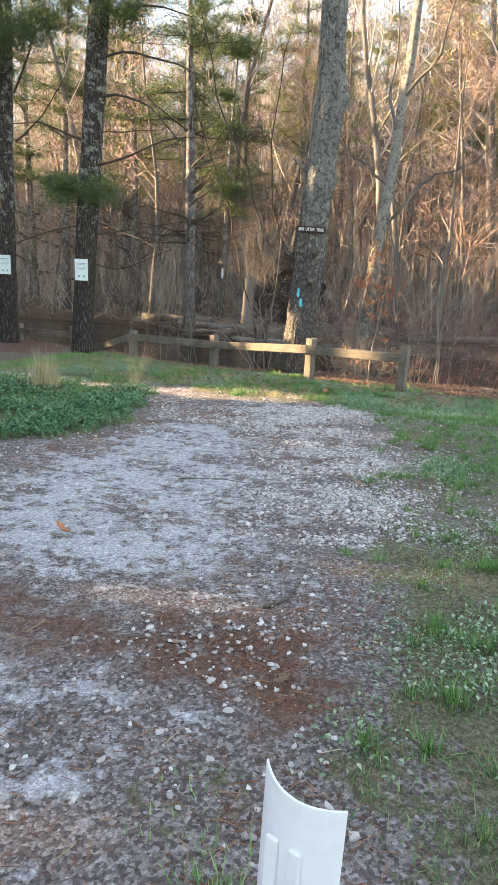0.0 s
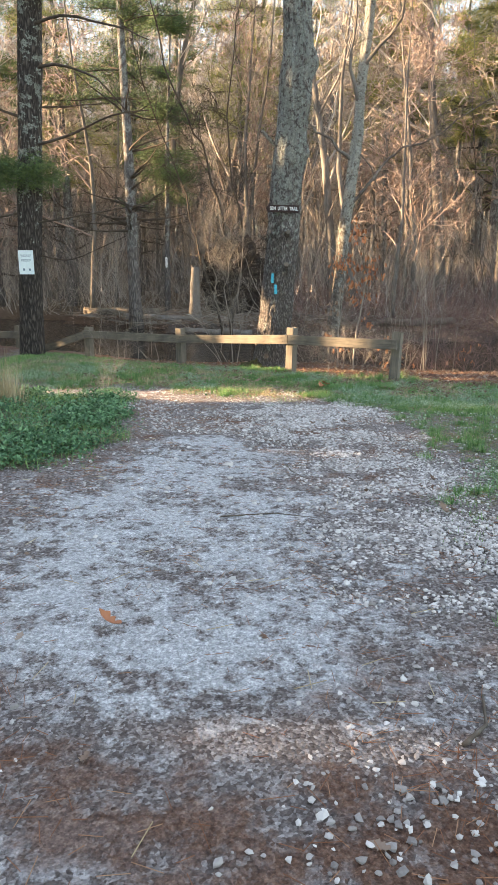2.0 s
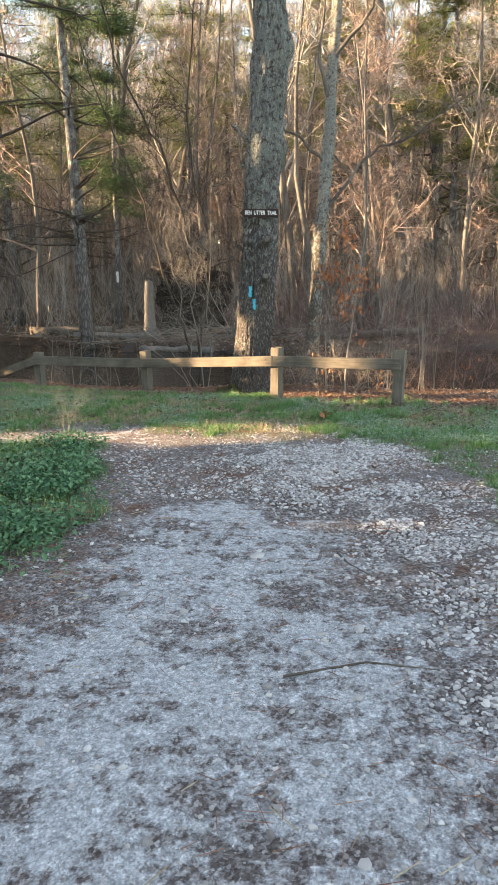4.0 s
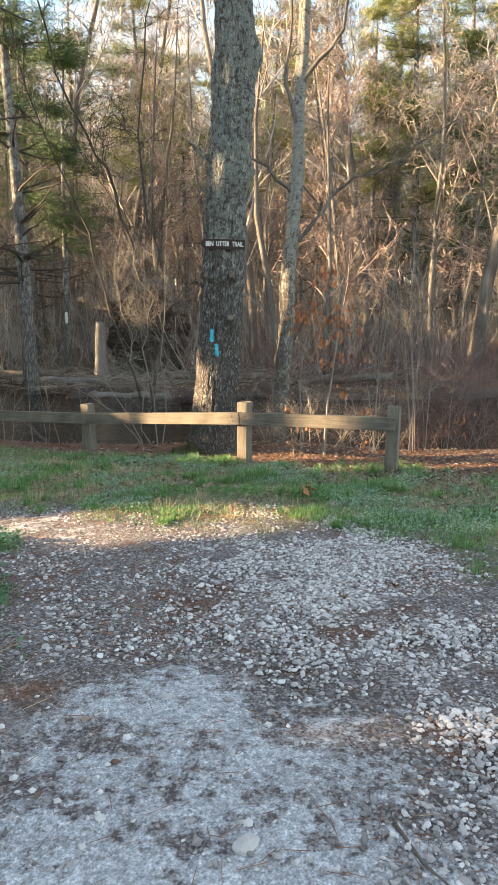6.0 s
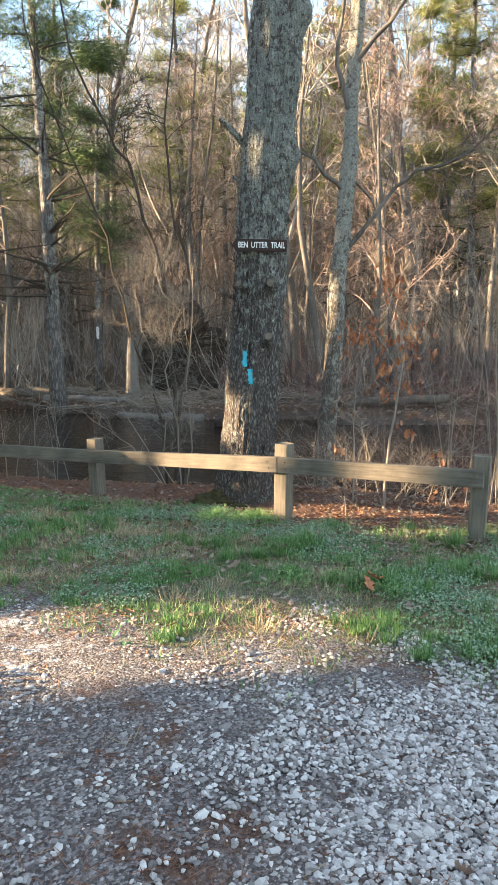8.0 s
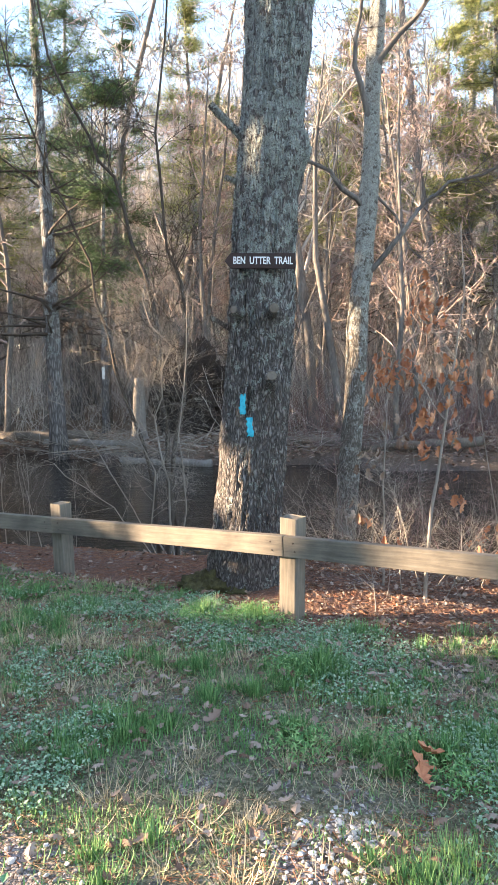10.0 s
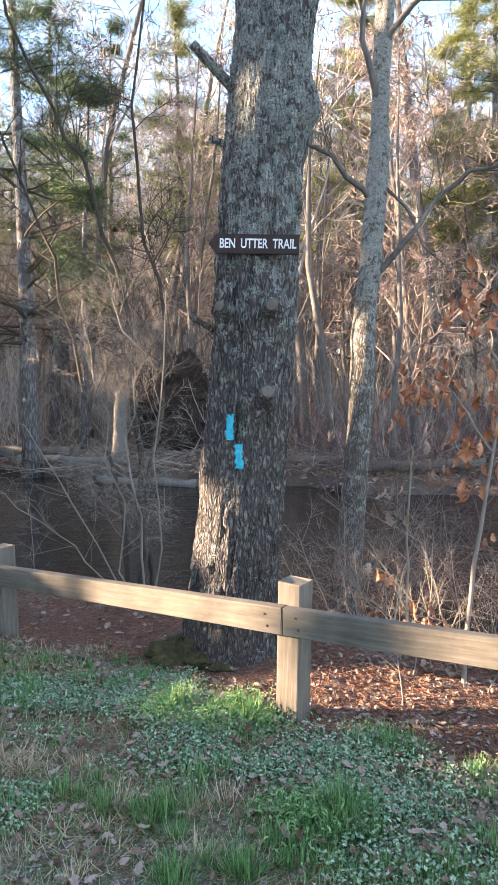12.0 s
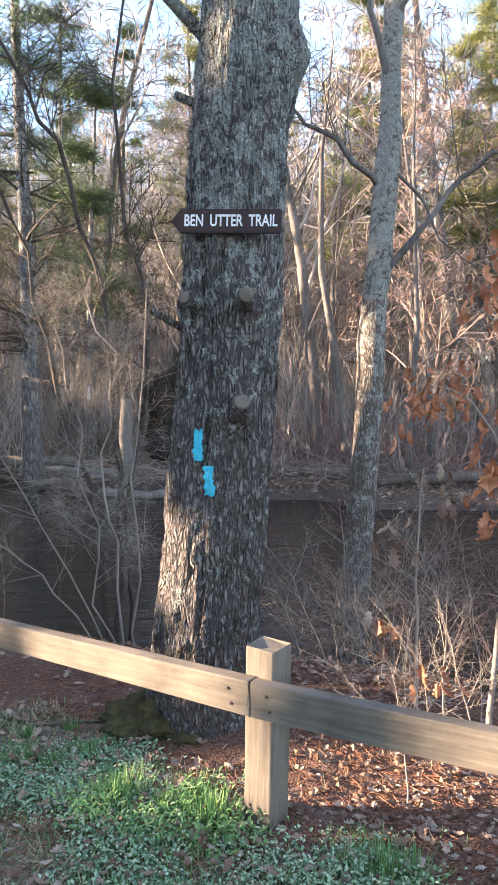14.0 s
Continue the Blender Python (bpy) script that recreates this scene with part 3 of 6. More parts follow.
def twigs(g, rng, pts, r, count, length, depth, sides=3, lift=0.1, wander=0.22, start=0.25, least=0.0):
    """Side shoots of a branch, and theirs."""
    for _ in range(count):
        u = rng.uniform(start, 0.98) * (len(pts) - 1)
        i = min(int(u), len(pts) - 2)
        p = pts[i].lerp(pts[i + 1], u - i)
        d = side_dir((pts[i + 1] - pts[i]).normalized(), rng)
        ln = length * rng.uniform(0.5, 1.15) * (1.15 - 0.5 * u / len(pts))
        n = 3 if depth else 2
        if least and not depth:
            e = p + (d + Vector((0, 0, lift))) * ln
            s = d.orthogonal().normalized() * least
            b = len(g.v)
            g.v += [tuple(p - s), tuple(p + s), tuple(p.lerp(e, 0.55) + s * 1.5), tuple(e)]
            g.f.append((b, b + 1, b + 2, b + 3))
            continue
        q = bend(p, d, ln, n, wander, rng, lift)
        rr = max(r * rng.uniform(0.45, 0.65), least)
        g.tube(q, taper(rr, rr * 0.35, n), sides, False)
        if depth:
            twigs(g, rng, q, rr, max(2, count // 2), ln * 0.55, depth - 1, 3, lift, wander, 0.25, least)


def bare_tree_meshes(seed, height, radius, limbs, spread, mat_trunk=None, mat_twig=None, crown=0.4, fine=2, lean=0.05, shoots=6):
    """Trunk and leafless crown of a forest tree."""
    rng = random.Random(seed)
    tr, cr = Geo(), Geo()
    d = Vector((rng.uniform(-lean, lean), rng.uniform(-lean, lean), 1))
    n = 12
    pts = bend(Vector((0, 0, -0.25)), d, height, n, 0.085, rng, 0.08)
    rad = [radius * (1.35 if i == 0 else 1.0) * (1 - 0.88 * (i / n) ** 1.15) for i in range(n + 1)]
    tr.tube(pts, rad, 8)
    for k in range(limbs):
        u = crown + (1 - crown) * (k + rng.random()) / limbs
        u = min(u, 0.97) * n
        i = int(u)
        p = pts[i].lerp(pts[i + 1], u - i)
        ln = spread * rng.uniform(0.6, 1.2) * (1.15 - 0.6 * u / n)
        q = bend(p, side_dir(Vector((0, 0, 1)), rng, 0.5, 1.2), ln, 5, 0.2, rng, 0.18)
        r = rad[i] * rng.uniform(0.3, 0.5)
        cr.tube(q, taper(r, r * 0.25, 5), 4, False)
        twigs(cr, rng, q, r * 0.6, shoots, ln * 0.55, fine - 1, 3, 0.12, 0.25, 0.12, 0.013)
    return tr.mesh("trunk", mat_trunk or M_FARBARK), cr.mesh("crown", mat_twig or M_TWIG)


def tuft_unit(blades, seed, spread=1.0):
    """A whorl of needles about a twig end, unit length."""
    rng = random.Random(seed)
    v, f = [], []
    for _ in range(blades):
        d = Vector((rng.gauss(0, spread), rng.gauss(0, spread), rng.gauss(0.15, 0.5))).normalized() * rng.uniform(0.5, 1.0)
        o = Vector((rng.gauss(0, 0.5), rng.gauss(0, 0.5), rng.gauss(0, 0.14)))
        s = d.orthogonal().normalized()
        s.rotate(Matrix.Rotation(rng.uniform(0, 6.28), 3, d.normalized()))
        s *= 0.026
        b = len(v)
        v += [tuple(o - s), tuple(o + s), tuple(o + d * 0.8)]
        f.append((b, b + 1, b + 2))
    return v, f


def pine_meshes(seed, height, radius, first, reach, tufts=8, size=0.34, needles=None, whorls=9, trunk_mat=None, gap=0.25, dead=0):
    """Trunk, boughs and needle masses of a white pine; the lowest boughs are dead."""
    rng = random.Random(seed)
    tr, lb = Geo(), Geo()
    n = 14
    pts = bend(Vector((0, 0, -0.25)), Vector((rng.uniform(-.02, .02), rng.uniform(-.02, .02), 1)), height, n, 0.015, rng, 0.05)
    rad = [radius * (1.3 if i == 0 else 1.0) * (1 - 0.85 * (i / n)) for i in range(n + 1)]
    tr.tube(pts, rad, 10)
    at = []
    for w in range(whorls + dead):
        z = first + (height - first) * min(0.99, max(0, w - dead + rng.uniform(-0.6, 0.9)) / whorls) if w >= dead else first * rng.uniform(0.3, 0.95)
        u = min(z / height, 0.97) * n
        i = int(u)
        c = pts[i].lerp(pts[i + 1], u - i)
        for k in range(rng.randint(3, 5) if w >= dead else rng.randint(1, 3)):
            a = rng.uniform(0, 6.283)
            ln = reach * rng.uniform(0.35, 1.2) * (1.1 - 0.75 * (z / height) ** 2)
            q = bend(c, Vector((math.cos(a), math.sin(a), rng.uniform(-0.15, 0.5))), ln, 5, 0.16, rng, 0.06)
            lb.tube(q, taper(rad[i] * 0.28, 0.006, 5), 4, False)
            if w < dead:
                twigs(lb, rng, q, 0.012, 7, ln * 0.3, 1)
                continue
            for _ in range(tufts):
                u2 = rng.uniform(gap, 1.0) * 5
                j = min(int(u2), 4)
                p = q[j].lerp(q[j + 1], u2 - j)
                e = p + Vector((rng.gauss(0, 0.4), rng.gauss(0, 0.4), rng.gauss(0.08, 0.22))) * ln * 0.45
                lb.tube([p, e], [0.008, 0.004], 3, False)
                at.append(e + Vector((rng.gauss(0, 0.12), rng.gauss(0, 0.12), rng.gauss(0, 0.06))))
                at.append(p.lerp(e, 0.6))
    uv, uf = tuft_unit(26, seed)
    r2 = np.random.RandomState(seed)
    pos = np.array([tuple(p) for p in at])
    m = len(pos)
    sc = np.repeat((size * r2.uniform(0.6, 1.25, m))[:, None], 3, 1)
    nd = scatter("foliage", uv, uf, pos, r2.uniform(0, 6.28, m), r2.uniform(-0.4, 0.4, m), sc, needles or M_NEEDLE)
    return tr.mesh("trunk", trunk_mat or M_PINE), lb.mesh("branchwork", M_DARKTWIG), nd


def stand(name, label, category, meshes, names, x, y, rz=0.0, scale=1.0, group="", dz=0.0):
    t = thing(name, label, category, group, at=Matrix.Translation((x, y, gz(x, y) + dz)) @ Matrix.Rotation(rz, 4, "Z") @ Matrix.Scale(scale, 4))
    for n, me in zip(names, meshes):
        o = part(n, me, t)
        if n != "trunk":
            o["kind"] = "stuff"
    return t


def hero_trunk(path, sides, rings, furrow, seed, bumps=(), flare=0.0):
    """A thick trunk with ridged bark, root flare and burls. path: (x, y, z, radius) from the ground up."""
    path = np.array(path)
    zs = np.linspace(path[0, 2], path[-1, 2], rings)
    cx, cy, cr = (np.interp(zs, path[:, 2], path[:, k]) for k in (0, 1, 3))
    k = np.ones(5) / 5
    cx, cy, cr = (np.convolve(np.pad(a, 2, mode="edge"), k, "valid") for a in (cx, cy, cr))
    v, f = [], []
    z0 = zs[0]
    for i in range(rings):
        for s in range(sides):
            w = 2 * math.pi * s / sides
            c, sn = math.cos(w), math.sin(w)
            r = cr[i]
            p = Vector((c * 10.5 * r / 0.27, sn * 10.5 * r / 0.27, zs[i] * 1.9 + seed))
            ridge = 1 - abs(noise.noise(p))
            ridge2 = 1 - abs(noise.noise(p * 2.3 + Vector((3, 1, 0))))
            d = furrow * (ridge ** 2 * 0.7 + ridge2 ** 2 * 0.6 + 0.35 * noise.noise(p * 4.5) - 0.75) + 0.02 * noise.noise(Vector((c * 1.2, sn * 1.2, zs[i] * 0.9 + seed)))
            if flare:
                h = max(0.0, zs[i] - z0)
                lobes = 0.55 + 0.45 * max(0, math.cos(4 * w + 0.7 + 0.3 * noise.noise(Vector((c, sn, 0)))))
                d += flare * lobes * math.exp(-h / 0.22)
            for bw, bz, bh, wa, wz in bumps:
                da = (w - bw + math.pi) % (2 * math.pi) - math.pi
                d += bh * math.exp(-(da / wa) ** 2 - ((zs[i] - bz) / wz) ** 2)
            v.append((cx[i] + c * (r + d), cy[i] + sn * (r + d), zs[i]))
    for i in range(rings - 1):
        for s in range(sides):
            t = (s + 1) % sides
            q = i * sides
            f.append((q + s, q + t, q + sides + t, q + sides + s))
    f.append(tuple((rings - 1) * sides + s for s in range(sides)))
    return v, f


# -- the big oak beside the fence
OAK = [(-0.375, 1.0, -0.35, 0.31), (-0.345, 1.0, 0.1, 0.285), (-0.27, 1.0, 0.8, 0.272), (-0.225, 1.0, 1.5, 0.262), (-0.165, 1.0, 2.1, 0.258), (-0.115, 1.0, 3.0, 0.252),
       (-0.05, 1.0, 3.8, 0.245), (0.0, 1.0, 4.4, 0.235), (0.03, 1.0, 4.9, 0.225), (0.0, 1.0, 5.5, 0.215), (-0.01, 1.0, 6.5, 0.2), (0.08, 1.02, 8.5, 0.17), (0.15, 1.1, 11.0, 0.12)]
oak = thing("oak_tree", "tall leaning oak with furrowed lichen-spotted bark beside the fence", "tree", at=(-0.35, 1.0, gz(-0.35, 1.0)))
OAK_INV = oak.matrix_basis.inverted()
v, f = hero_trunk(OAK, 110, 560, 0.034, 3.0,
                  ((-0.1, 4.72, 0.1, 0.5, 0.17), (-0.15, 3.42, 0.075, 0.5, 0.16), (-1.0, 2.2, 0.035, 0.35, 0.1), (-1.1, 1.62, 0.045, 0.28, 0.11), (-2.6, 2.18, 0.035, 0.3, 0.1), (-0.2, 4.2, 0.03, 0.5, 0.2), (3.0, 4.5, 0.03, 0.5, 0.2)), 0.16)
oak_trunk = part("trunk", to_mesh("trunk", v, f, M_OAK, True), oak, "", OAK_INV)


def stub(g, a, b, r, cut=True):
    """A sawn branch stub with a raised collar."""
    a, b = Vector(a), Vector(b)
    g.tube([a, a.lerp(b, 0.35), a.lerp(b, 0.85), b, b - (b - a) * 0.02], [r * 1.5, r * 1.05, r, r * 0.93, r * 0.4], 14)


for nm, a, b, r in (("branch_stub", (-0.075, 0.8, 2.17), (-0.045, 0.61, 2.195), 0.047), ("branch_stub", (-0.1, 0.8, 1.6), (-0.07, 0.61, 1.69), 0.05),
                    ("branch_stub", (-0.27, 0.86, 2.16), (-0.36, 0.7, 2.2), 0.04), ("dead_twig", (-0.38, 0.95, 2.05), (-0.56, 0.86, 2.16), 0.018),
                    ("branch_stub", (-0.2, 0.95, 3.45), (-0.52, 0.78, 3.74), 0.03), ("branch_stub", (-0.3, 0.95, 3.2), (-0.42, 0.85, 3.22), 0.022)):
    g = Geo()
    stub(g, a, b, r)
    st = part(nm, g.mesh(nm, M_OAK), oak, "", OAK_INV)
    if r > 0.035:
        g = Geo()
        e, d = Vector(b), (Vector(b) - Vector(a)).normalized()
        g.tube([e - d * 0.006, e + d * 0.004, e + d * 0.005], [r * 0.8, r * 0.8, r * 0.5], 14)
        part("cut_face", g.mesh("cut_face", M_LOG), st, "grey weathered sawn face")

rng = random.Random(11)
g = Geo()
for z, az, ln, r in ((6.3, 2.6, 3.5, 0.07), (6.9, 0.4, 3.8, 0.08), (7.6, 4.2, 3.2, 0.07), (8.3, 1.5, 3.5, 0.07), (8.9, 5.4, 3.4, 0.06), (9.6, 3.2, 3.0, 0.05), (10.3, 0.0, 2.6, 0.05), (10.8, 2.0, 2.4, 0.04)):
    p = Vector((float(np.interp(z, [o[2] for o in OAK], [o[0] for o in OAK])), 1.0, z))
    q = bend(p, Vector((math.cos(az), math.sin(az), 0.55)), ln, 6, 0.18, rng, 0.15)
    g.tube(q, taper(r, 0.012, 6), 6, False)
    twigs(g, rng, q, 0.03, 8, ln * 0.4, 2)
part("crown", g.mesh("crown", M_DARKTWIG), oak, "bare spreading limbs", OAK_INV)

# moss hump at the oak's foot
bm = bmesh.new()
bmesh.ops.create_icosphere(bm, subdivisions=5, radius=1.0)
for w in bm.verts:
    k = 1 + 0.3 * noise.noise(w.co * 2.2) + 0.16 * noise.noise(w.co * 6) + 0.08 * noise.noise(w.co * 15)
    w.co = Vector((w.co.x * 0.34 * k, w.co.y * 0.26 * k, w.co.z * 0.13 * k * (1 + 0.4 * noise.noise(w.co * 14))))
me = bpy.data.meshes.new("moss")
bm.to_mesh(me)
bm.free()
me.materials.append(M_MOSS)
me.polygons.foreach_set("use_smooth", [True] * len(me.polygons))
part("moss", me, oak, "green moss on a root hump", OAK_INV @ Matrix.Translation((-0.53, 0.88, -0.06)))


# paint blazes laid on the bark
def blaze(parent, mat, inv, x, y, z, w, h, tilt=0.0, seed=0, name="paint_blaze", label="rough turquoise trail blaze", proud=0.0):
    rng = random.Random(seed)
    nx, nz = 7, 15
    v, f = [], []
    for j in range(nz):
        for i in range(nx):
            u, t = i / (nx - 1) - 0.5, j / (nz - 1) - 0.5
            ex = (1 + rng.uniform(-0.35, 0.25)) if i in (0, nx - 1) else 1
            ez = (1 + rng.uniform(-0.1, 0.06)) if j in (0, nz - 1) else 1
            px = u * w * ex + math.tan(tilt) * t * h
            pz = t * h * ez
            v.append((x + px, y + 0.9 * px * px - 0.0055 + 0.014 * noise.noise(Vector((px * 70, pz * 25, seed))) - proud, z + pz))
    n0 = len(v)
    v += [(a, b + 0.02, c) for a, b, c in v]
    for j in range(nz - 1):
        for i in range(nx - 1):
            q = j * nx + i
            f.append((q, q + 1, q + nx + 1, q + nx))
    ring = [i for i in range(nx)] + [j * nx + nx - 1 for j in range(1, nz)] + [(nz - 1) * nx + i for i in range(nx - 2, -1, -1)] + [j * nx for j in range(nz - 2, 0, -1)]
    for a, b in zip(ring, ring[1:] + ring[:1]):
        f.append((b, a, a + n0, b + n0))
    part(name, to_mesh(name, v, [q for q in f if rng.random() > 0.015], mat, True), parent, label, inv)


blaze(oak, M_BLAZE, OAK_INV, -0.305, 0.745, 1.47, 0.052, 0.16, 0.06, 1, proud=0.006)
blaze(oak, M_BLAZE, OAK_INV, -0.25, 0.738, 1.29, 0.052, 0.15, -0.05, 2, proud=0.009)

# -- the trail sign
sign = thing("trail_sign", "brown wooden arrow board with white routed lettering on the oak", "sign", at=Matrix.Translation((-0.155, 0.712, 2.56)) @ pose(0, 0, 0, 0, 2.2, -3))
bm = bmesh.new()
L, H, T = 0.27, 0.057, 0.011
outline = [(-L, 0), (-L + 0.045, H), (-L + 0.055, H), (L, H), (L, -H), (-L + 0.055, -H), (-L + 0.045, -H)]
vs = [bm.verts.new((x, -T, z)) for x, z in outline]
face = bm.faces.new(vs)
ex = bmesh.ops.extrude_face_region(bm, geom=[face])
bmesh.ops.translate(bm, verts=[e for e in ex["geom"] if isinstance(e, bmesh.types.BMVert)], vec=(0, 2 * T, 0))
bmesh.ops.recalc_face_normals(bm, faces=bm.faces[:])
bmesh.ops.bevel(bm, geom=bm.edges[:], offset=0.003, segments=2, affect="EDGES")
me = bpy.data.meshes.new("board")
bm.to_mesh(me)
bm.free()
me.materials.append(M_SIGN)
part("board", me, sign)
txt = bpy.data.curves.new("lettering", "FONT")
txt.body, txt.size, txt.extrude, txt.offset = "BEN  UTTER  TRAIL", 0.068, 0.0015, 0.0014
txt.align_x, txt.align_y = "CENTER", "CENTER"
tmp = new("lettering_curve", txt)
bpy.context.view_layer.update()
tm = bpy.data.meshes.new_from_object(tmp.evaluated_get(bpy.context.evaluated_depsgraph_get()))
bpy.data.objects.remove(tmp)
xs = [w.co.x for w in tm.vertices]
wide = (max(xs) - min(xs)) or 1
mid = (max(xs) + min(xs)) / 2
tm.transform(Matrix.Diagonal((0.455 / wide, 1.12, 1, 1)) @ Matrix.Translation((-mid, 0, 0)))
tm.materials.clear()
tm.materials.append(M_WHITE)
bm = bmesh.new()
bm.from_mesh(tm)
left = set(bm.verts)
while left:
    seed_v = left.pop()
    isle, todo = {seed_v}, [seed_v]
    while todo:
        for e in todo.pop().link_edges:
            for w in e.verts:
                if w in left:
                    left.discard(w)
                    isle.add(w)
                    todo.append(w)
    order = {w: i for i, w in enumerate(isle)}
    lm = to_mesh("letter", [tuple(w.co) for w in order], [tuple(order[w] for w in fc.verts) for fc in bm.faces if fc.verts[0] in order], M_WHITE)
    part("letter", lm, sign, "white routed capital letter", Matrix.Translation((0.026, -T - 0.0005, 0)) @ pose(0, 0, 0, 90))
bm.free()
for x in (-0.1, 0.14):
    part("screw", block("screw", (0.007, 0.004, 0.007), M_IRON, 0.0015), sign, "", Matrix.Translation((x, -T - 0.001, 0.043)))

# -- the lichened tree at the water's edge
RT = [(0.6, 3.15, -0.75, 0.16), (0.62, 3.2, -0.45, 0.125), (0.73, 3.5, 0.7, 0.128), (0.79, 3.65, 1.3, 0.125), (0.86, 3.9, 2.5, 0.12), (0.93, 4.05, 3.1, 0.115), (1.06, 4.4, 4.3, 0.11), (1.08, 4.6, 5.2, 0.105), (1.2, 5.0, 6.4, 0.1), (1.3, 5.3, 9, 0.075), (1.35, 5.5, 12, 0.04)]
rt = thing("riverside_tree", "slender pale lichen-crusted tree leaning at the water's edge", "tree", at=(0.61, 3.18, gz(0.61, 3.18)))
INV = rt.matrix_basis.inverted()
v, f = hero_trunk(RT, 28, 200, 0.004, 9.0, ((0.2, 4.35, 0.02, 0.7, 0.1), (3.0, 2.2, 0.015, 0.6, 0.1), (0.1, 2.95, 0.03, 0.9, 0.15)), 0.06)
part("trunk", to_mesh("trunk", v, f, M_LICHEN_BARK, True), rt, "", INV)
rng = random.Random(5)


def limb(g, pts, r0, r1, sides=6, shoots=6, length=0.8, depth=2, rr=0.014, rng=rng, wob=0.0):
    p = [Vector(q) for q in pts]
    fine = []
    for i in range(len(p) - 1):
        for k in range(3):
            t = k / 3
            a, b, c, d = p[max(i - 1, 0)], p[i], p[i + 1], p[min(i + 2, len(p) - 1)]
            fine.append(0.5 * ((2 * b) + (c - a) * t + (2 * a - 5 * b + 4 * c - d) * t * t + (3 * b - a - 3 * c + d) * t ** 3) + Vector((rng.gauss(0, 1), rng.gauss(0, 1), rng.gauss(0, 1))) * (r1 + wob))
    fine.append(p[-1])
    g.tube(fine, taper(r0, r1, len(fine) - 1), sides, False)
    if shoots:
        twigs(g, rng, fine, rr, shoots, length, depth)


def limbs_part(parent, inv, specs, mat, name="limb", label=""):
    for kw in specs:
        g = Geo()
        limb(g, **kw)
        part(name, g.mesh(name, mat), parent, label, inv)


limbs_part(rt, INV, [
    dict(pts=[(0.88, 3.95, 2.75), (1.3, 3.95, 3.25), (1.7, 4.0, 3.75), (2.1, 4.0, 3.95), (2.7, 4.0, 4.25), (3.6, 3.9, 4.8)], r0=0.038, r1=0.01, shoots=18, length=1.1, wob=0.02),
    dict(pts=[(1.0, 4.2, 3.7), (0.75, 4.1, 3.95), (0.4, 4.0, 4.2), (0.1, 3.9, 4.35), (-0.4, 3.8, 4.9)], r0=0.04, r1=0.01, shoots=14, length=0.9, wob=0.02),
    dict(pts=[(1.07, 4.5, 4.8), (0.85, 4.4, 5.5), (0.95, 4.3, 6.4), (0.8, 4.2, 7.6)], r0=0.045, r1=0.012, shoots=14, length=1.0, wob=0.02),
    dict(pts=[(1.1, 4.7, 5.5), (1.6, 4.6, 6.1), (2.0, 4.5, 7.2), (2.2, 4.4, 8.6)], r0=0.045, r1=0.012, shoots=16, length=1.1, wob=0.02),
    dict(pts=[(1.0, 4.3, 4.0), (1.35, 4.2, 3.6), (1.5, 4.1, 3.2), (1.85, 4.0, 2.9)], r0=0.02, r1=0.006, shoots=5, length=0.5),
    dict(pts=[(1.25, 5.2, 7.6), (0.5, 5.0, 8.6), (-0.2, 4.8, 9.6)], r0=0.04, r1=0.01, shoots=8, length=0.9)], M_FARBARK)

# -- dark leaning stems on the near bank
lt = thing("leaning_shrub_tree", "dark crooked many-stemmed small tree leaning over the river", "tree", at=(-1.45, 3.1, gz(-1.45, 3.1)))
INV = lt.matrix_basis.inverted()
limbs_part(lt, INV, [
    dict(pts=[(-1.45, 3.1, -0.6), (-1.42, 3.2, 0.6), (-1.55, 3.4, 2.0), (-1.85, 3.5, 3.3), (-2.15, 3.5, 4.2), (-2.7, 3.5, 5.4), (-3.1, 3.4, 7.0)], r0=0.04, r1=0.012, shoots=22, length=1.2, wob=0.03),
    dict(pts=[(-1.4, 3.15, -0.6), (-1.3, 3.3, 0.9), (-1.2, 3.5, 2.4), (-1.45, 3.6, 3.6), (-1.5, 3.7, 5.0), (-1.2, 3.8, 6.8)], r0=0.032, r1=0.01, shoots=20, length=1.0, wob=0.03),
    dict(pts=[(-1.5, 3.1, -0.6), (-1.75, 3.3, 0.9), (-2.2, 3.5, 2.2), (-2.5, 3.6, 3.4), (-3.1, 3.6, 4.6), (-3.4, 3.6, 6.2)], r0=0.028, r1=0.009, shoots=20, length=1.1, wob=0.03)], M_DARKTWIG, "stem")

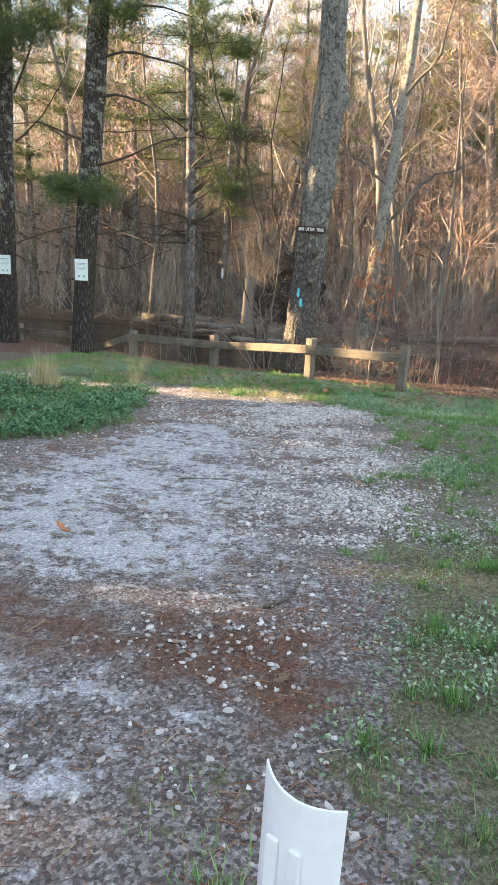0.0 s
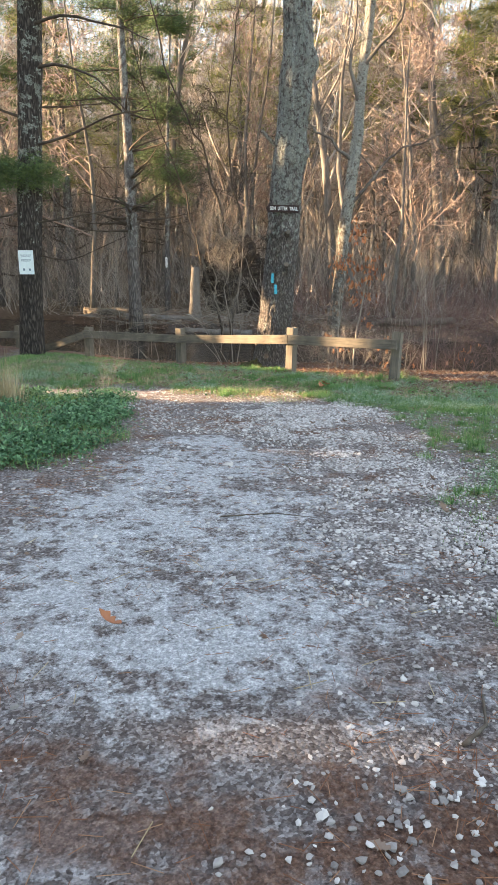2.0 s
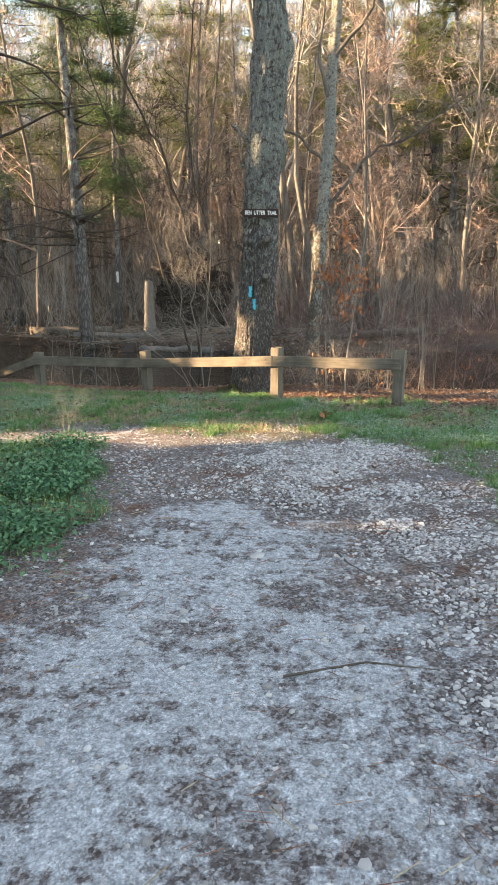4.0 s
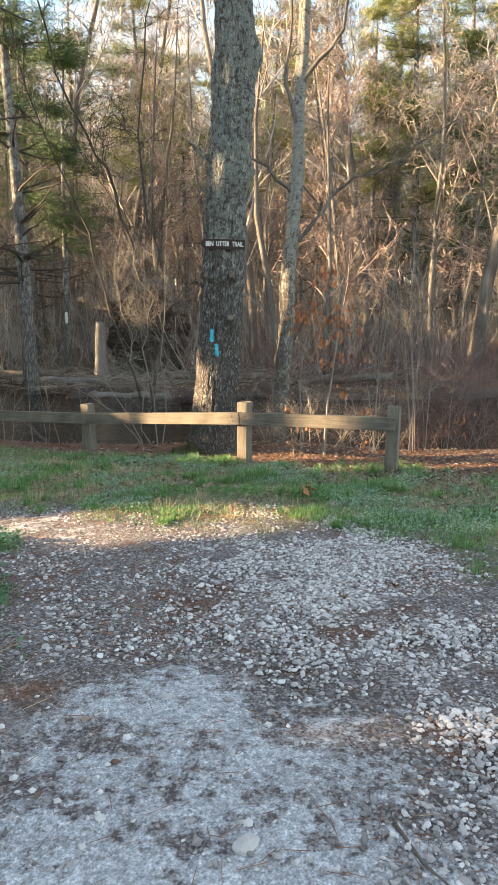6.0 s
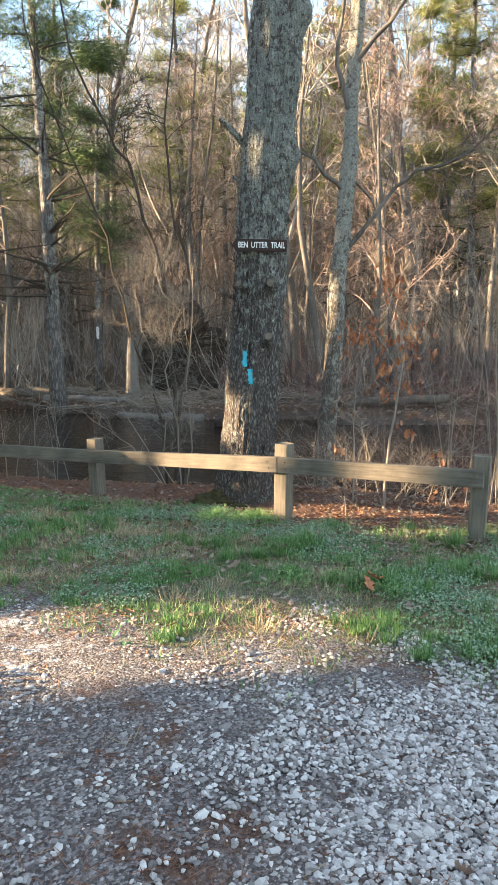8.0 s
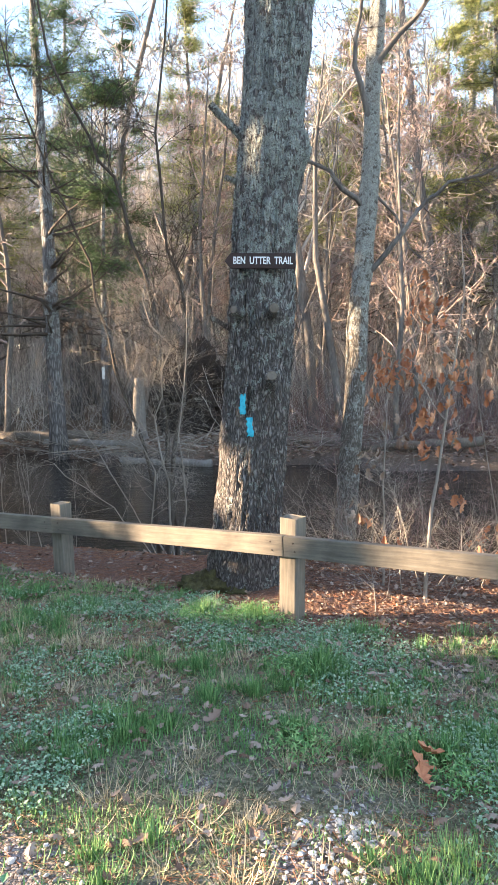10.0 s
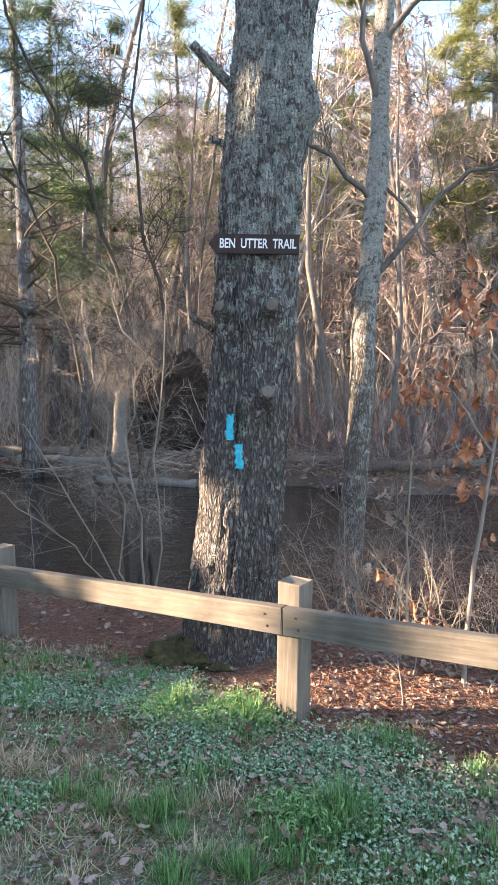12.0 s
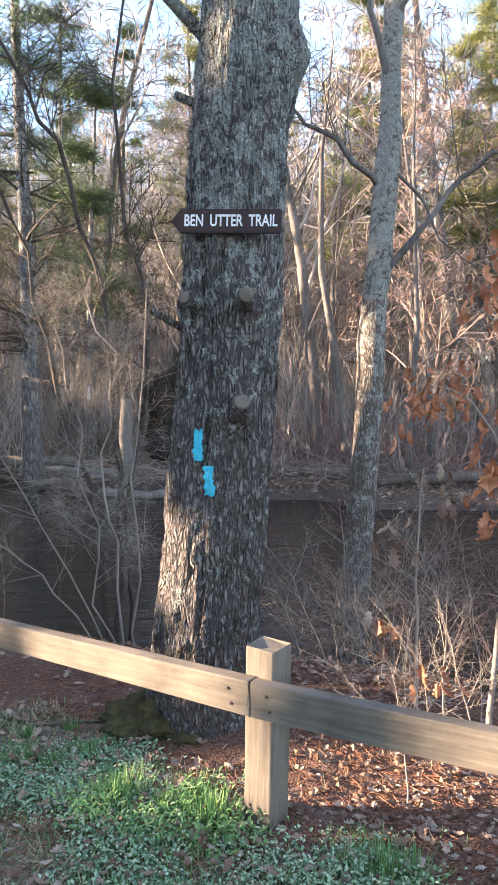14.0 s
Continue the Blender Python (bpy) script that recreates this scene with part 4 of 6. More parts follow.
ls = thing("pale_sapling_clump", "clump of pale thin leafless saplings with tangled twigs", "shrub", at=(-1.3, 2.7, gz(-1.3, 2.7)))
INV = ls.matrix_basis.inverted()
limbs_part(ls, INV, [
    dict(pts=[(-1.25, 2.7, -0.6), (-1.28, 2.75, 0.4), (-1.42, 2.8, 1.2), (-1.38, 2.85, 2.0), (-1.55, 2.9, 2.7)], r0=0.014, r1=0.006, shoots=34, length=0.75, depth=2, rr=0.0048, wob=0.055),
    dict(pts=[(-1.35, 2.72, -0.6), (-1.5, 2.8, 0.3), (-1.62, 2.9, 1.3), (-1.9, 3.0, 2.3)], r0=0.011, r1=0.005, shoots=30, length=0.75, depth=2, rr=0.0048, wob=0.055),
    dict(pts=[(-1.2, 2.75, -0.6), (-1.15, 2.8, 0.6), (-1.22, 2.9, 1.6), (-1.1, 3.0, 2.6)], r0=0.011, r1=0.005, shoots=18, length=0.6, depth=2, rr=0.0048, wob=0.04),
    dict(pts=[(-1.4, 2.6, -0.5), (-1.8, 2.6, 0.1), (-2.2, 2.6, 0.5), (-2.7, 2.6, 0.8)], r0=0.009, r1=0.003, shoots=12, length=0.6, depth=2, rr=0.005, wob=0.02),
    dict(pts=[(-1.45, 2.9, -0.5), (-2.0, 2.9, 0.6), (-2.5, 2.9, 1.3), (-2.9, 2.9, 1.5)], r0=0.009, r1=0.004, shoots=12, length=0.6, depth=2, rr=0.005, wob=0.02)], M_PALETWIG, "stem")

# ---------------------------------------------------------------- pines at the fence
def notice(parent, inv, x, y, z, rz):
    """A printed sheet stapled to a trunk; its print is too small to read."""
    n = part("notice_sheet", block("notice_sheet", (0.285, 0.006, 0.43), M_PAPER, 0.001), parent, "pale blue-white printed notice sheet", inv @ Matrix.Translation((x, y, z)) @ pose(0, 0, 0, 0, 0, rz))
    for w, h, dx, dz in ((0.2, 0.012, 0, 0.13), (0.17, 0.008, 0, 0.1), (0.19, 0.006, 0, 0.05), (0.19, 0.006, 0, 0.03), (0.16, 0.006, -0.01, 0.01), (0.035, 0.04, -0.05, -0.13), (0.035, 0.04, 0.06, -0.13)):
        part("print_bar", block("print_bar", (w, 0.002, h), M_INK, 0.0005), n, "", Matrix.Translation((dx, -0.0035, dz)))


NP = [(-5.12, 1.75, -0.45, 0.27), (-5.09, 1.75, 0.0, 0.23), (-5.0, 1.75, 1.7, 0.215), (-4.88, 1.75, 3.2, 0.215), (-4.72, 1.75, 5.0, 0.21), (-4.6, 1.75, 6.4, 0.2), (-4.4, 1.75, 10, 0.16), (-4.2, 1.75, 16, 0.07)]
npine = thing("white_pine", "straight dark pine trunk with a notice and dead lower boughs", "tree", at=(-5.1, 1.75, gz(-5.1, 1.75)))
INV = npine.matrix_basis.inverted()
v, f = hero_trunk(NP, 36, 240, 0.011, 21.0, (), 0.08)
part("trunk", to_mesh("trunk", v, f, M_PINE, True), npine, "", INV)
notice(npine, INV, -4.965, 1.52, 1.71, 3)
rng = random.Random(8)
limbs_part(npine, INV, [
    dict(pts=[(-4.85, 1.7, 3.7), (-4.0, 1.6, 3.9), (-3.2, 1.5, 4.15), (-2.5, 1.4, 4.2)], r0=0.03, r1=0.008, shoots=8, length=0.6, depth=1, rr=0.008),
    dict(pts=[(-4.85, 1.7, 4.9), (-4.2, 1.6, 5.0), (-3.4, 1.4, 4.7), (-2.8, 1.3, 4.1)], r0=0.035, r1=0.009, shoots=8, length=0.7, depth=1, rr=0.008),
    dict(pts=[(-4.9, 1.7, 2.4), (-4.2, 1.7, 2.5), (-3.3, 1.8, 2.65), (-2.6, 1.9, 2.75)], r0=0.022, r1=0.006, shoots=7, length=0.6, depth=1, rr=0.007),
    dict(pts=[(-4.9, 1.7, 4.35), (-4.2, 1.9, 4.4), (-3.4, 2.0, 4.45)], r0=0.022, r1=0.006, shoots=7, length=0.6, depth=1, rr=0.007),
    dict(pts=[(-4.75, 1.7, 5.6), (-4.0, 1.5, 5.7), (-3.1, 1.4, 5.5), (-2.4, 1.2, 5.2)], r0=0.035, r1=0.008, shoots=8, length=0.7, depth=1, rr=0.008),
    dict(pts=[(-5.0, 1.7, 1.9), (-4.3, 1.8, 1.75), (-3.9, 2.0, 1.9), (-3.2, 2.1, 2.2)], r0=0.018, r1=0.005, shoots=7, length=0.5, depth=1, rr=0.006),
    dict(pts=[(-4.7, 1.7, 6.4), (-3.6, 1.6, 6.5), (-2.6, 1.4, 6.2)], r0=0.035, r1=0.008, shoots=9, length=0.8, depth=1, rr=0.008),
    dict(pts=[(-4.95, 1.7, 4.2), (-5.8, 1.5, 4.5), (-6.6, 1.3, 4.4)], r0=0.028, r1=0.008, shoots=8, length=0.7, depth=1, rr=0.008),
    dict(pts=[(-5.0, 1.7, 2.6), (-5.9, 1.6, 2.4), (-6.9, 1.5, 2.0)], r0=0.022, r1=0.007, shoots=8, length=0.6, depth=1, rr=0.007)], M_DARKTWIG, "dead_bough")


def needle_mass(name, parent, inv, lumps, seed, mat, size=0.2, per=90):
    """Needle tufts gathered in loose flat sprays. lumps: (x, y, z, half width, half depth, half height)."""
    r2 = np.random.RandomState(seed)
    pos = np.concatenate([np.array([[x, y, z]]) + np.clip(r2.normal(0, 0.5, (per, 3)), -1, 1) * np.array([[a, b, c]]) for x, y, z, a, b, c in lumps])
    m = len(pos)
    uv, uf = tuft_unit(26, seed, 1.0)
    sc = np.repeat((size * r2.uniform(0.6, 1.2, m))[:, None], 3, 1)
    part(name, scatter(name, uv, uf, pos, r2.uniform(0, 6.28, m), r2.uniform(-0.6, 0.6, m), sc, mat), parent, "", inv)


needle_mass("foliage", npine, INV, [(-5.15, 1.45, 3.2, 0.5, 0.3, 0.26), (-4.6, 1.5, 3.25, 0.45, 0.3, 0.26), (-5.4, 1.5, 3.4, 0.3, 0.3, 0.15)], 3, M_NEEDLE, 0.19, 110)
needle_mass("foliage", npine, INV, [(-4.0, 1.6, 6.9, 0.8, 0.6, 0.25), (-5.4, 1.5, 6.8, 0.9, 0.6, 0.3), (-4.5, 1.4, 7.3, 1.0, 0.8, 0.3), (-5.9, 1.6, 7.6, 0.9, 0.8, 0.3), (-3.4, 1.5, 7.5, 0.8, 0.8, 0.3), (-4.6, 1.5, 8.6, 1.6, 1.2, 0.4), (-5.7, 1.6, 6.3, 0.7, 0.5, 0.3), (-4.1, 1.5, 6.3, 0.6, 0.5, 0.3), (-6.6, 1.7, 6.1, 0.8, 0.5, 0.35)], 4, M_NEEDLE, 0.26, 100)

sp = thing("white_pine", "dark pine trunk with a notice sheet by the trail gap", "tree", at=(-7.62, 2.9, gz(-7.62, 2.9)))
INV = sp.matrix_basis.inverted()
v, f = hero_trunk([(-7.64, 2.9, -0.5, 0.26), (-7.6, 2.9, 0.2, 0.22), (-7.52, 2.9, 3, 0.2), (-7.32, 2.9, 8, 0.17), (-7.2, 2.9, 14, 0.06)], 26, 120, 0.01, 33.0, (), 0.06)
part("trunk", to_mesh("trunk", v, f, M_PINE, True), sp, "", INV)
notice(sp, INV, -7.48, 2.69, 1.75, 8)
limbs_part(sp, INV, [
    dict(pts=[(-7.2, 2.9, 4.4), (-6.4, 2.7, 4.9), (-5.8, 2.6, 5.6)], r0=0.03, r1=0.008, shoots=7, length=0.6, depth=1, rr=0.008),
    dict(pts=[(-7.2, 2.9, 5.4), (-6.6, 2.8, 6.4), (-6.3, 2.6, 7.2)], r0=0.03, r1=0.008, shoots=7, length=0.6, depth=1, rr=0.008)], M_DARKTWIG, "dead_bough")
needle_mass("foliage", sp, INV, [(-7.9, 2.8, 5.9, 0.9, 0.6, 0.35), (-6.9, 2.8, 6.5, 0.8, 0.6, 0.3), (-7.2, 2.8, 7.4, 1.3, 1.0, 0.4), (-6.6, 2.8, 8.4, 1.3, 1.0, 0.4), (-7.4, 2.8, 9.6, 1.4, 1.2, 0.5)], 6, M_NEEDLE, 0.28, 100)

# ---------------------------------------------------------------- woods across the river
NAMES2, NAMES3 = ("trunk", "crown"), ("trunk", "branchwork", "foliage")

# dark pine on the far bank
INVN = Matrix.Identity(4)
fp = stand("white_pine", "dark slim pine with dead side boughs on the far bank", "tree", pine_meshes(41, 17.0, 0.25, 8.0, 2.6, 10, 0.36, M_NEEDLE, 9, M_FARPINE, 0.25, 14), NAMES3, -6.6, 13.6, 0.4, 1.0, "pines across the river")
# young pine with a white blaze
wb = stand("white_pine", "slim young pine with a painted white blaze on the far bank", "tree", pine_meshes(47, 12.0, 0.13, 4.8, 1.9, 12, 0.36, M_NEEDLE, 7, M_FARPINE, 0.1, 2), NAMES3, -6.25, 17.0, 1.3, 1.0, "pines across the river")
needle_mass("foliage", wb, wb.matrix_basis.inverted(), [(-6.2, 16.4, 5.1, 0.9, 0.5, 0.4), (-5.6, 16.5, 4.95, 0.6, 0.5, 0.3)], 14, M_NEEDLE, 0.3, 110)
blaze(wb, M_WHITEBLAZE, wb.matrix_basis.inverted(), -6.23, 16.85, 1.72, 0.1, 0.42, 0, 7, "paint_blaze", "painted white blaze", 0.03)

# crowns with M_SUNNEEDLE have their sunlit tone painted into the needle colour
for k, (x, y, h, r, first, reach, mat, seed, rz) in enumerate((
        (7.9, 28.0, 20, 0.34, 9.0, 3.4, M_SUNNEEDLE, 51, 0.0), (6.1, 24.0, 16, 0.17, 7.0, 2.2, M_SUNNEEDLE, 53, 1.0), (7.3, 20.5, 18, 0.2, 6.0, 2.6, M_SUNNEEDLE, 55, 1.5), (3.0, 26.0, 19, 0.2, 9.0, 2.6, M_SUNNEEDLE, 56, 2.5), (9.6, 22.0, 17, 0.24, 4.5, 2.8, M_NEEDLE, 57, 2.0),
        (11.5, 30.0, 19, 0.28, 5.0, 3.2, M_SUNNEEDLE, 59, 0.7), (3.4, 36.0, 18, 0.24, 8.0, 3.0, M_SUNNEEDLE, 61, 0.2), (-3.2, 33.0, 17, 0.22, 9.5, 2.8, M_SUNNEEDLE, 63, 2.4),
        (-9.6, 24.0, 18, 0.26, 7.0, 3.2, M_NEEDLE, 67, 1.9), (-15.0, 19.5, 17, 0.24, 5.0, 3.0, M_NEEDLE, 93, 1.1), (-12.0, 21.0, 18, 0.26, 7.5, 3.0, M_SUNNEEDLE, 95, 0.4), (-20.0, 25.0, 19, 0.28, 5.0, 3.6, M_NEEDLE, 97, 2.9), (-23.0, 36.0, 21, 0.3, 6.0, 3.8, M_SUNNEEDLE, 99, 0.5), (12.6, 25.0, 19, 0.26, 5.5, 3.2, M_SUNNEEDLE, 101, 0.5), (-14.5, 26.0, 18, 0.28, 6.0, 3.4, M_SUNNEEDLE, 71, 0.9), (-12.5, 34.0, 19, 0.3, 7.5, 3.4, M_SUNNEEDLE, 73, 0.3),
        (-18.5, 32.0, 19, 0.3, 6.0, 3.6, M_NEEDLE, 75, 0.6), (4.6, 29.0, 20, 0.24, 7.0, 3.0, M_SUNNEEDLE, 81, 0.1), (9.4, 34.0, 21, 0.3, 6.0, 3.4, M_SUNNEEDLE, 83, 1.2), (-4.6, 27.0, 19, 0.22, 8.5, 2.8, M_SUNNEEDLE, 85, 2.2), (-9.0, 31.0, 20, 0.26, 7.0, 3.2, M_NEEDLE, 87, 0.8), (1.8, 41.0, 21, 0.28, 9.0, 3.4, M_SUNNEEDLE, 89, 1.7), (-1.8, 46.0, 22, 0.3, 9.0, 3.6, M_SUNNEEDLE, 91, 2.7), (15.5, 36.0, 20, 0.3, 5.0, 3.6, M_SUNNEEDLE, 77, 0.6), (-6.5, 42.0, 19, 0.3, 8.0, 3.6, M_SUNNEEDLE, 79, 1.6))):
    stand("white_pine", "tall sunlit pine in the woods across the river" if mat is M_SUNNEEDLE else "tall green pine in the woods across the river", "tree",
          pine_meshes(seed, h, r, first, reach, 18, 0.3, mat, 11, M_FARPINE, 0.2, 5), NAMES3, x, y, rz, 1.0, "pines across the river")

# bare hardwoods
KINDS = [bare_tree_meshes(100 + i, h, r, n, sp_, None, tw, c, 3, 0.07, 8) for i, (h, r, n, sp_, tw, c) in enumerate((
    (15, 0.15, 15, 3.6, M_TWIG, 0.25), (13, 0.11, 14, 3.0, M_REDTWIG, 0.2), (17, 0.19, 16, 4.2, M_TWIG, 0.3), (11, 0.08, 14, 2.6, M_REDTWIG, 0.18),
    (14, 0.12, 14, 3.4, M_TWIG, 0.35), (9, 0.06, 13, 2.2, M_REDTWIG, 0.15), (16, 0.14, 15, 3.4, M_TWIG, 0.4), (12, 0.09, 14, 2.8, M_PALETWIG, 0.25)))]
rng = random.Random(2024)
spots = []
tries = 0
while len(spots) < 175 and tries < 6000:
    tries += 1
    y = 13.5 + 60 * rng.random() ** 1.5
    x = rng.uniform(-0.62 * (y + 13), 0.5 * (y + 13))
    if y < far_y(x) + 0.8 or any((x - a) ** 2 + (y - b) ** 2 < 1.6 + y * 0.03 for a, b in spots):
        continue
    if -9 < x < -3 and y < 20:
        continue
    spots.append((x, y))
for x, y in spots:
    k = rng.randrange(len(KINDS))
    stand("bare_tree", "leafless grey-brown hardwood in the woods across the river", "tree", KINDS[k], NAMES2, x, y, rng.uniform(0, 6.28), rng.uniform(0.9, 1.35), "bare trees across the river")
# a leaning sunlit stem
g = Geo()
lt2 = thing("bare_tree", "thin pale leaning tree in the sun across the river", "tree", "bare trees across the river", at=(1.35, 15.5, gz(1.35, 15.5)))
g.tube([Vector(p) for p in ((1.35, 15.5, -0.6), (1.2, 15.5, 1.2), (0.95, 15.6, 3.0), (0.6, 15.7, 5.0), (0.6, 15.8, 8.0), (0.9, 15.9, 11.0))], [0.13, 0.12, 0.11, 0.09, 0.06, 0.02], 8)
part("trunk", g.mesh("trunk", M_FARBARK), lt2, "", lt2.matrix_basis.inverted())


def brush_mesh(name, seed, count, place, hlo, hhi, r, mat, shoots=5, lean=0.18, lift=0.16):
    """Thickets of thin leafless stems, one mesh."""
    rng = random.Random(seed)
    g = Geo()
    for _ in range(count):
        x, y = place(rng)
        h = rng.uniform(hlo, hhi)
        q = bend(Vector((x, y, gz(x, y) - 0.05)), Vector((rng.gauss(0, lean), rng.gauss(0, lean), 1)), h, 4, 0.3, rng, lift)
        rr = r * rng.uniform(0.6, 1.3)
        g.tube(q, taper(rr, rr * 0.3, 4), 3, False)
        for _ in range(shoots):
            u = rng.uniform(0.2, 0.97) * 4
            i = min(int(u), 3)
            p = q[i].lerp(q[i + 1], u - i)
            e = p + (side_dir((q[i + 1] - q[i]).normalized(), rng, 0.3, 0.9) + Vector((0, 0, 0.2))) * h * rng.uniform(0.08, 0.26)
            s = Vector((rng.uniform(-1, 1), rng.uniform(-1, 1), 0.3)).normalized() * rr * 0.5
            b = len(g.v)
            g.v += [tuple(p - s), tuple(p + s), tuple(e)]
            g.f.append((b, b + 1, b + 2))
    return g.mesh(name, mat, False)


def wide_strip(y0, y1, power=1.2, x0=-0.62, x1=0.5):
    def place(rng):
        while True:
            y = y0 + (y1 - y0) * rng.random() ** power
            x = rng.uniform(x0 * (y + 13), x1 * (y + 13))
            if y > far_y(x) + 0.4 and not (-8 < x < -2.0 and y < 18.4):
                return x, y
    return place


for nm, lab, me in (
        ("understory_brush", "grey-brown leafless understory thickets across the river", brush_mesh("understory_brush", 1, 1800, wide_strip(13, 42), 0.5, 2.6, 0.01, M_TWIG, 16, 0.75, 0.0)),
        ("understory_brush", "reddish leafless thickets across the river", brush_mesh("understory_brush", 2, 2300, wide_strip(10.5, 30, 1.0, -0.05, 0.5), 0.5, 2.6, 0.008, M_SHRUB, 22, 0.9, -0.05)),
        ("pole_saplings", "dense thin grey saplings filling the woods", brush_mesh("pole_saplings", 3, 650, wide_strip(15, 70, 1.0), 3, 9, 0.026, M_FARBARK, 30, 0.16)),
        ("far_woods", "distant leafless woods closing the view", brush_mesh("far_woods", 4, 2600, wide_strip(48, 100, 1.0), 10, 27, 0.07, M_TWIG, 50, 0.12)),
        ("understory_brush", "fine grey-brown twiggy saplings under the trees", brush_mesh("understory_brush", 5, 1700, wide_strip(15.5, 50, 1.1), 2.0, 5.5, 0.0095, M_TWIG, 40, 0.4, 0.05))):
    tagged(new(nm, me), lab, "woods", kind="stuff")

# ---------------------------------------------------------------- snag, root plate, logs on the far bank
def lumpy(name, sx, sy, sz, mat, seed, amp=0.3, sub=4):
    bm = bmesh.new()
    bmesh.ops.create_icosphere(bm, subdivisions=sub, radius=1.0)
    o = Vector((seed, seed * 0.7, 0))
    for w in bm.verts:
        k = 1 + amp * noise.noise(w.co * 1.6 + o) + amp * 0.5 * noise.noise(w.co * 4 + o) + amp * 0.3 * noise.noise(w.co * 10 + o)
        w.co = Vector((w.co.x * sx * k, w.co.y * sy * k, w.co.z * sz * k))
    me = bpy.data.meshes.new(name)
    bm.to_mesh(me)
    bm.free()
    me.materials.append(mat)
    return me


rb = thing("uprooted_tree", "dark upturned root plate of a fallen tree on the far bank", "fallen tree", at=(-3.7, 17.6, gz(-3.7, 17.6)))
part("root_plate", lumpy("root_plate", 1.15, 0.5, 1.5, M_SOIL, 3, 0.55, 5), rb, "", Matrix.Translation((0.25, 0, 1.4)))
rng = random.Random(17)
for _ in range(46):
    a = rng.uniform(-0.4, math.pi + 0.4)
    p = Vector((0.25 + math.cos(a) * 0.75, -0.35, 1.3 + math.sin(a) * 0.95))
    g = Geo()
    q = bend(p, Vector((math.cos(a), rng.uniform(-0.9, 0.2), math.sin(a) * 0.8)), rng.uniform(0.5, 1.2), 5, 0.3, rng)
    g.tube(q, taper(rng.uniform(0.02, 0.05), 0.006, 5), 5, False)
    part("root", g.mesh("root", M_DARKTWIG), rb)
g = Geo()
g.tube([Vector((0.2, 0.3, 1.2)), Vector((1.5, 3.5, 0.9)), Vector((3.0, 8.0, 0.6))], [0.35, 0.28, 0.16], 10)
part("fallen_trunk", g.mesh("fallen_trunk", M_LOG), rb)

sn = thing("tree_snag", "broken grey weathered stump standing on the far bank", "stump", at=(-4.95, 16.2, gz(-4.95, 16.2)))
v, f = hero_trunk([(0, 0, -0.2, 0.3), (0, 0, 0.4, 0.23), (0.02, 0, 1.3, 0.2), (0.04, 0, 1.9, 0.16)], 22, 60, 0.02, 5.0, (), 0.06)
rng = random.Random(3)
v = [(x, y, z + (0.28 * noise.noise(Vector((x * 9, y * 9, 1))) if z > 1.75 else 0)) for x, y, z in v]
part("trunk", to_mesh("trunk", v, f, M_SNAG, True), sn)


def log(label, p, q, r, mat=None, seed=0, name="fallen_log"):
    rng = random.Random(seed)
    p, q = Vector(p), Vector(q)
    g = Geo()
    pts = [p.lerp(q, i / 8) + Vector((rng.gauss(0, 0.02), rng.gauss(0, 0.02), rng.gauss(0, 0.02))) for i in range(9)]
    g.tube(pts, [r * rng.uniform(0.88, 1.08) for _ in range(9)], 12)
    for w in range(len(g.v)):
        a = Vector(g.v[w])
        g.v[w] = tuple(a + Vector((noise.noise(a * 6), noise.noise(a * 6 + Vector((9, 0, 0))), noise.noise(a * 6 + Vector((0, 9, 0))))) * r * 0.18)
    return tagged(new(name, g.mesh(name, mat or M_LOG)), label, "log")


log("pale flat log lying along the water's edge", (-4.6, 12.65, -0.6), (-2.1, 11.95, -0.6), 0.12, M_SNAG, 1)
log("dark rotting log on the far bank", (-9.5, 15.9, -0.22), (-6.2, 15.4, -0.2), 0.2, M_LOG, 2)
log("grey fallen log among the brush on the far bank", (-7.4, 14.6, -0.28), (-4.3, 14.0, -0.3), 0.11, M_SNAG, 3)
log("long fallen log on the far bank", (-2.4, 14.6, -0.25), (1.4, 13.6, -0.2), 0.13, M_LOG, 4)
log("fallen log across the far bank", (1.6, 12.6, -0.25), (4.6, 12.2, -0.1), 0.12, M_LOG, 5)
log("dark stone in the river", (-0.95, 9.9, -0.62), (-0.5, 9.8, -0.6), 0.13, M_SOIL, 6, "river_stone")
log("mossy stone at the far waterline", (-1.6, 10.9, -0.6), (-1.2, 10.8, -0.6), 0.12, M_SOIL, 7, "river_stone")
rng = random.Random(77)
g = Geo()
for _ in range(420):
    x, y = rng.uniform(-9.5, 3.5), rng.uniform(12.4, 17.0)
    if y < far_y(x):
        continue
    a = rng.uniform(0, 6.28)
    q = bend(Vector((x, y, gz(x, y) + 0.04)), Vector((math.cos(a), math.sin(a) * 0.5, rng.uniform(0, 0.3))), rng.uniform(0.5, 1.8), 3, 0.15, rng)
    g.tube(q, taper(rng.uniform(0.008, 0.03), 0.004, 3), 3, False)
tagged(new("fallen_branches", g.mesh("fallen_branches", M_PALETWIG)), "grey fallen sticks strewn on the far bank", "branches", kind="stuff")

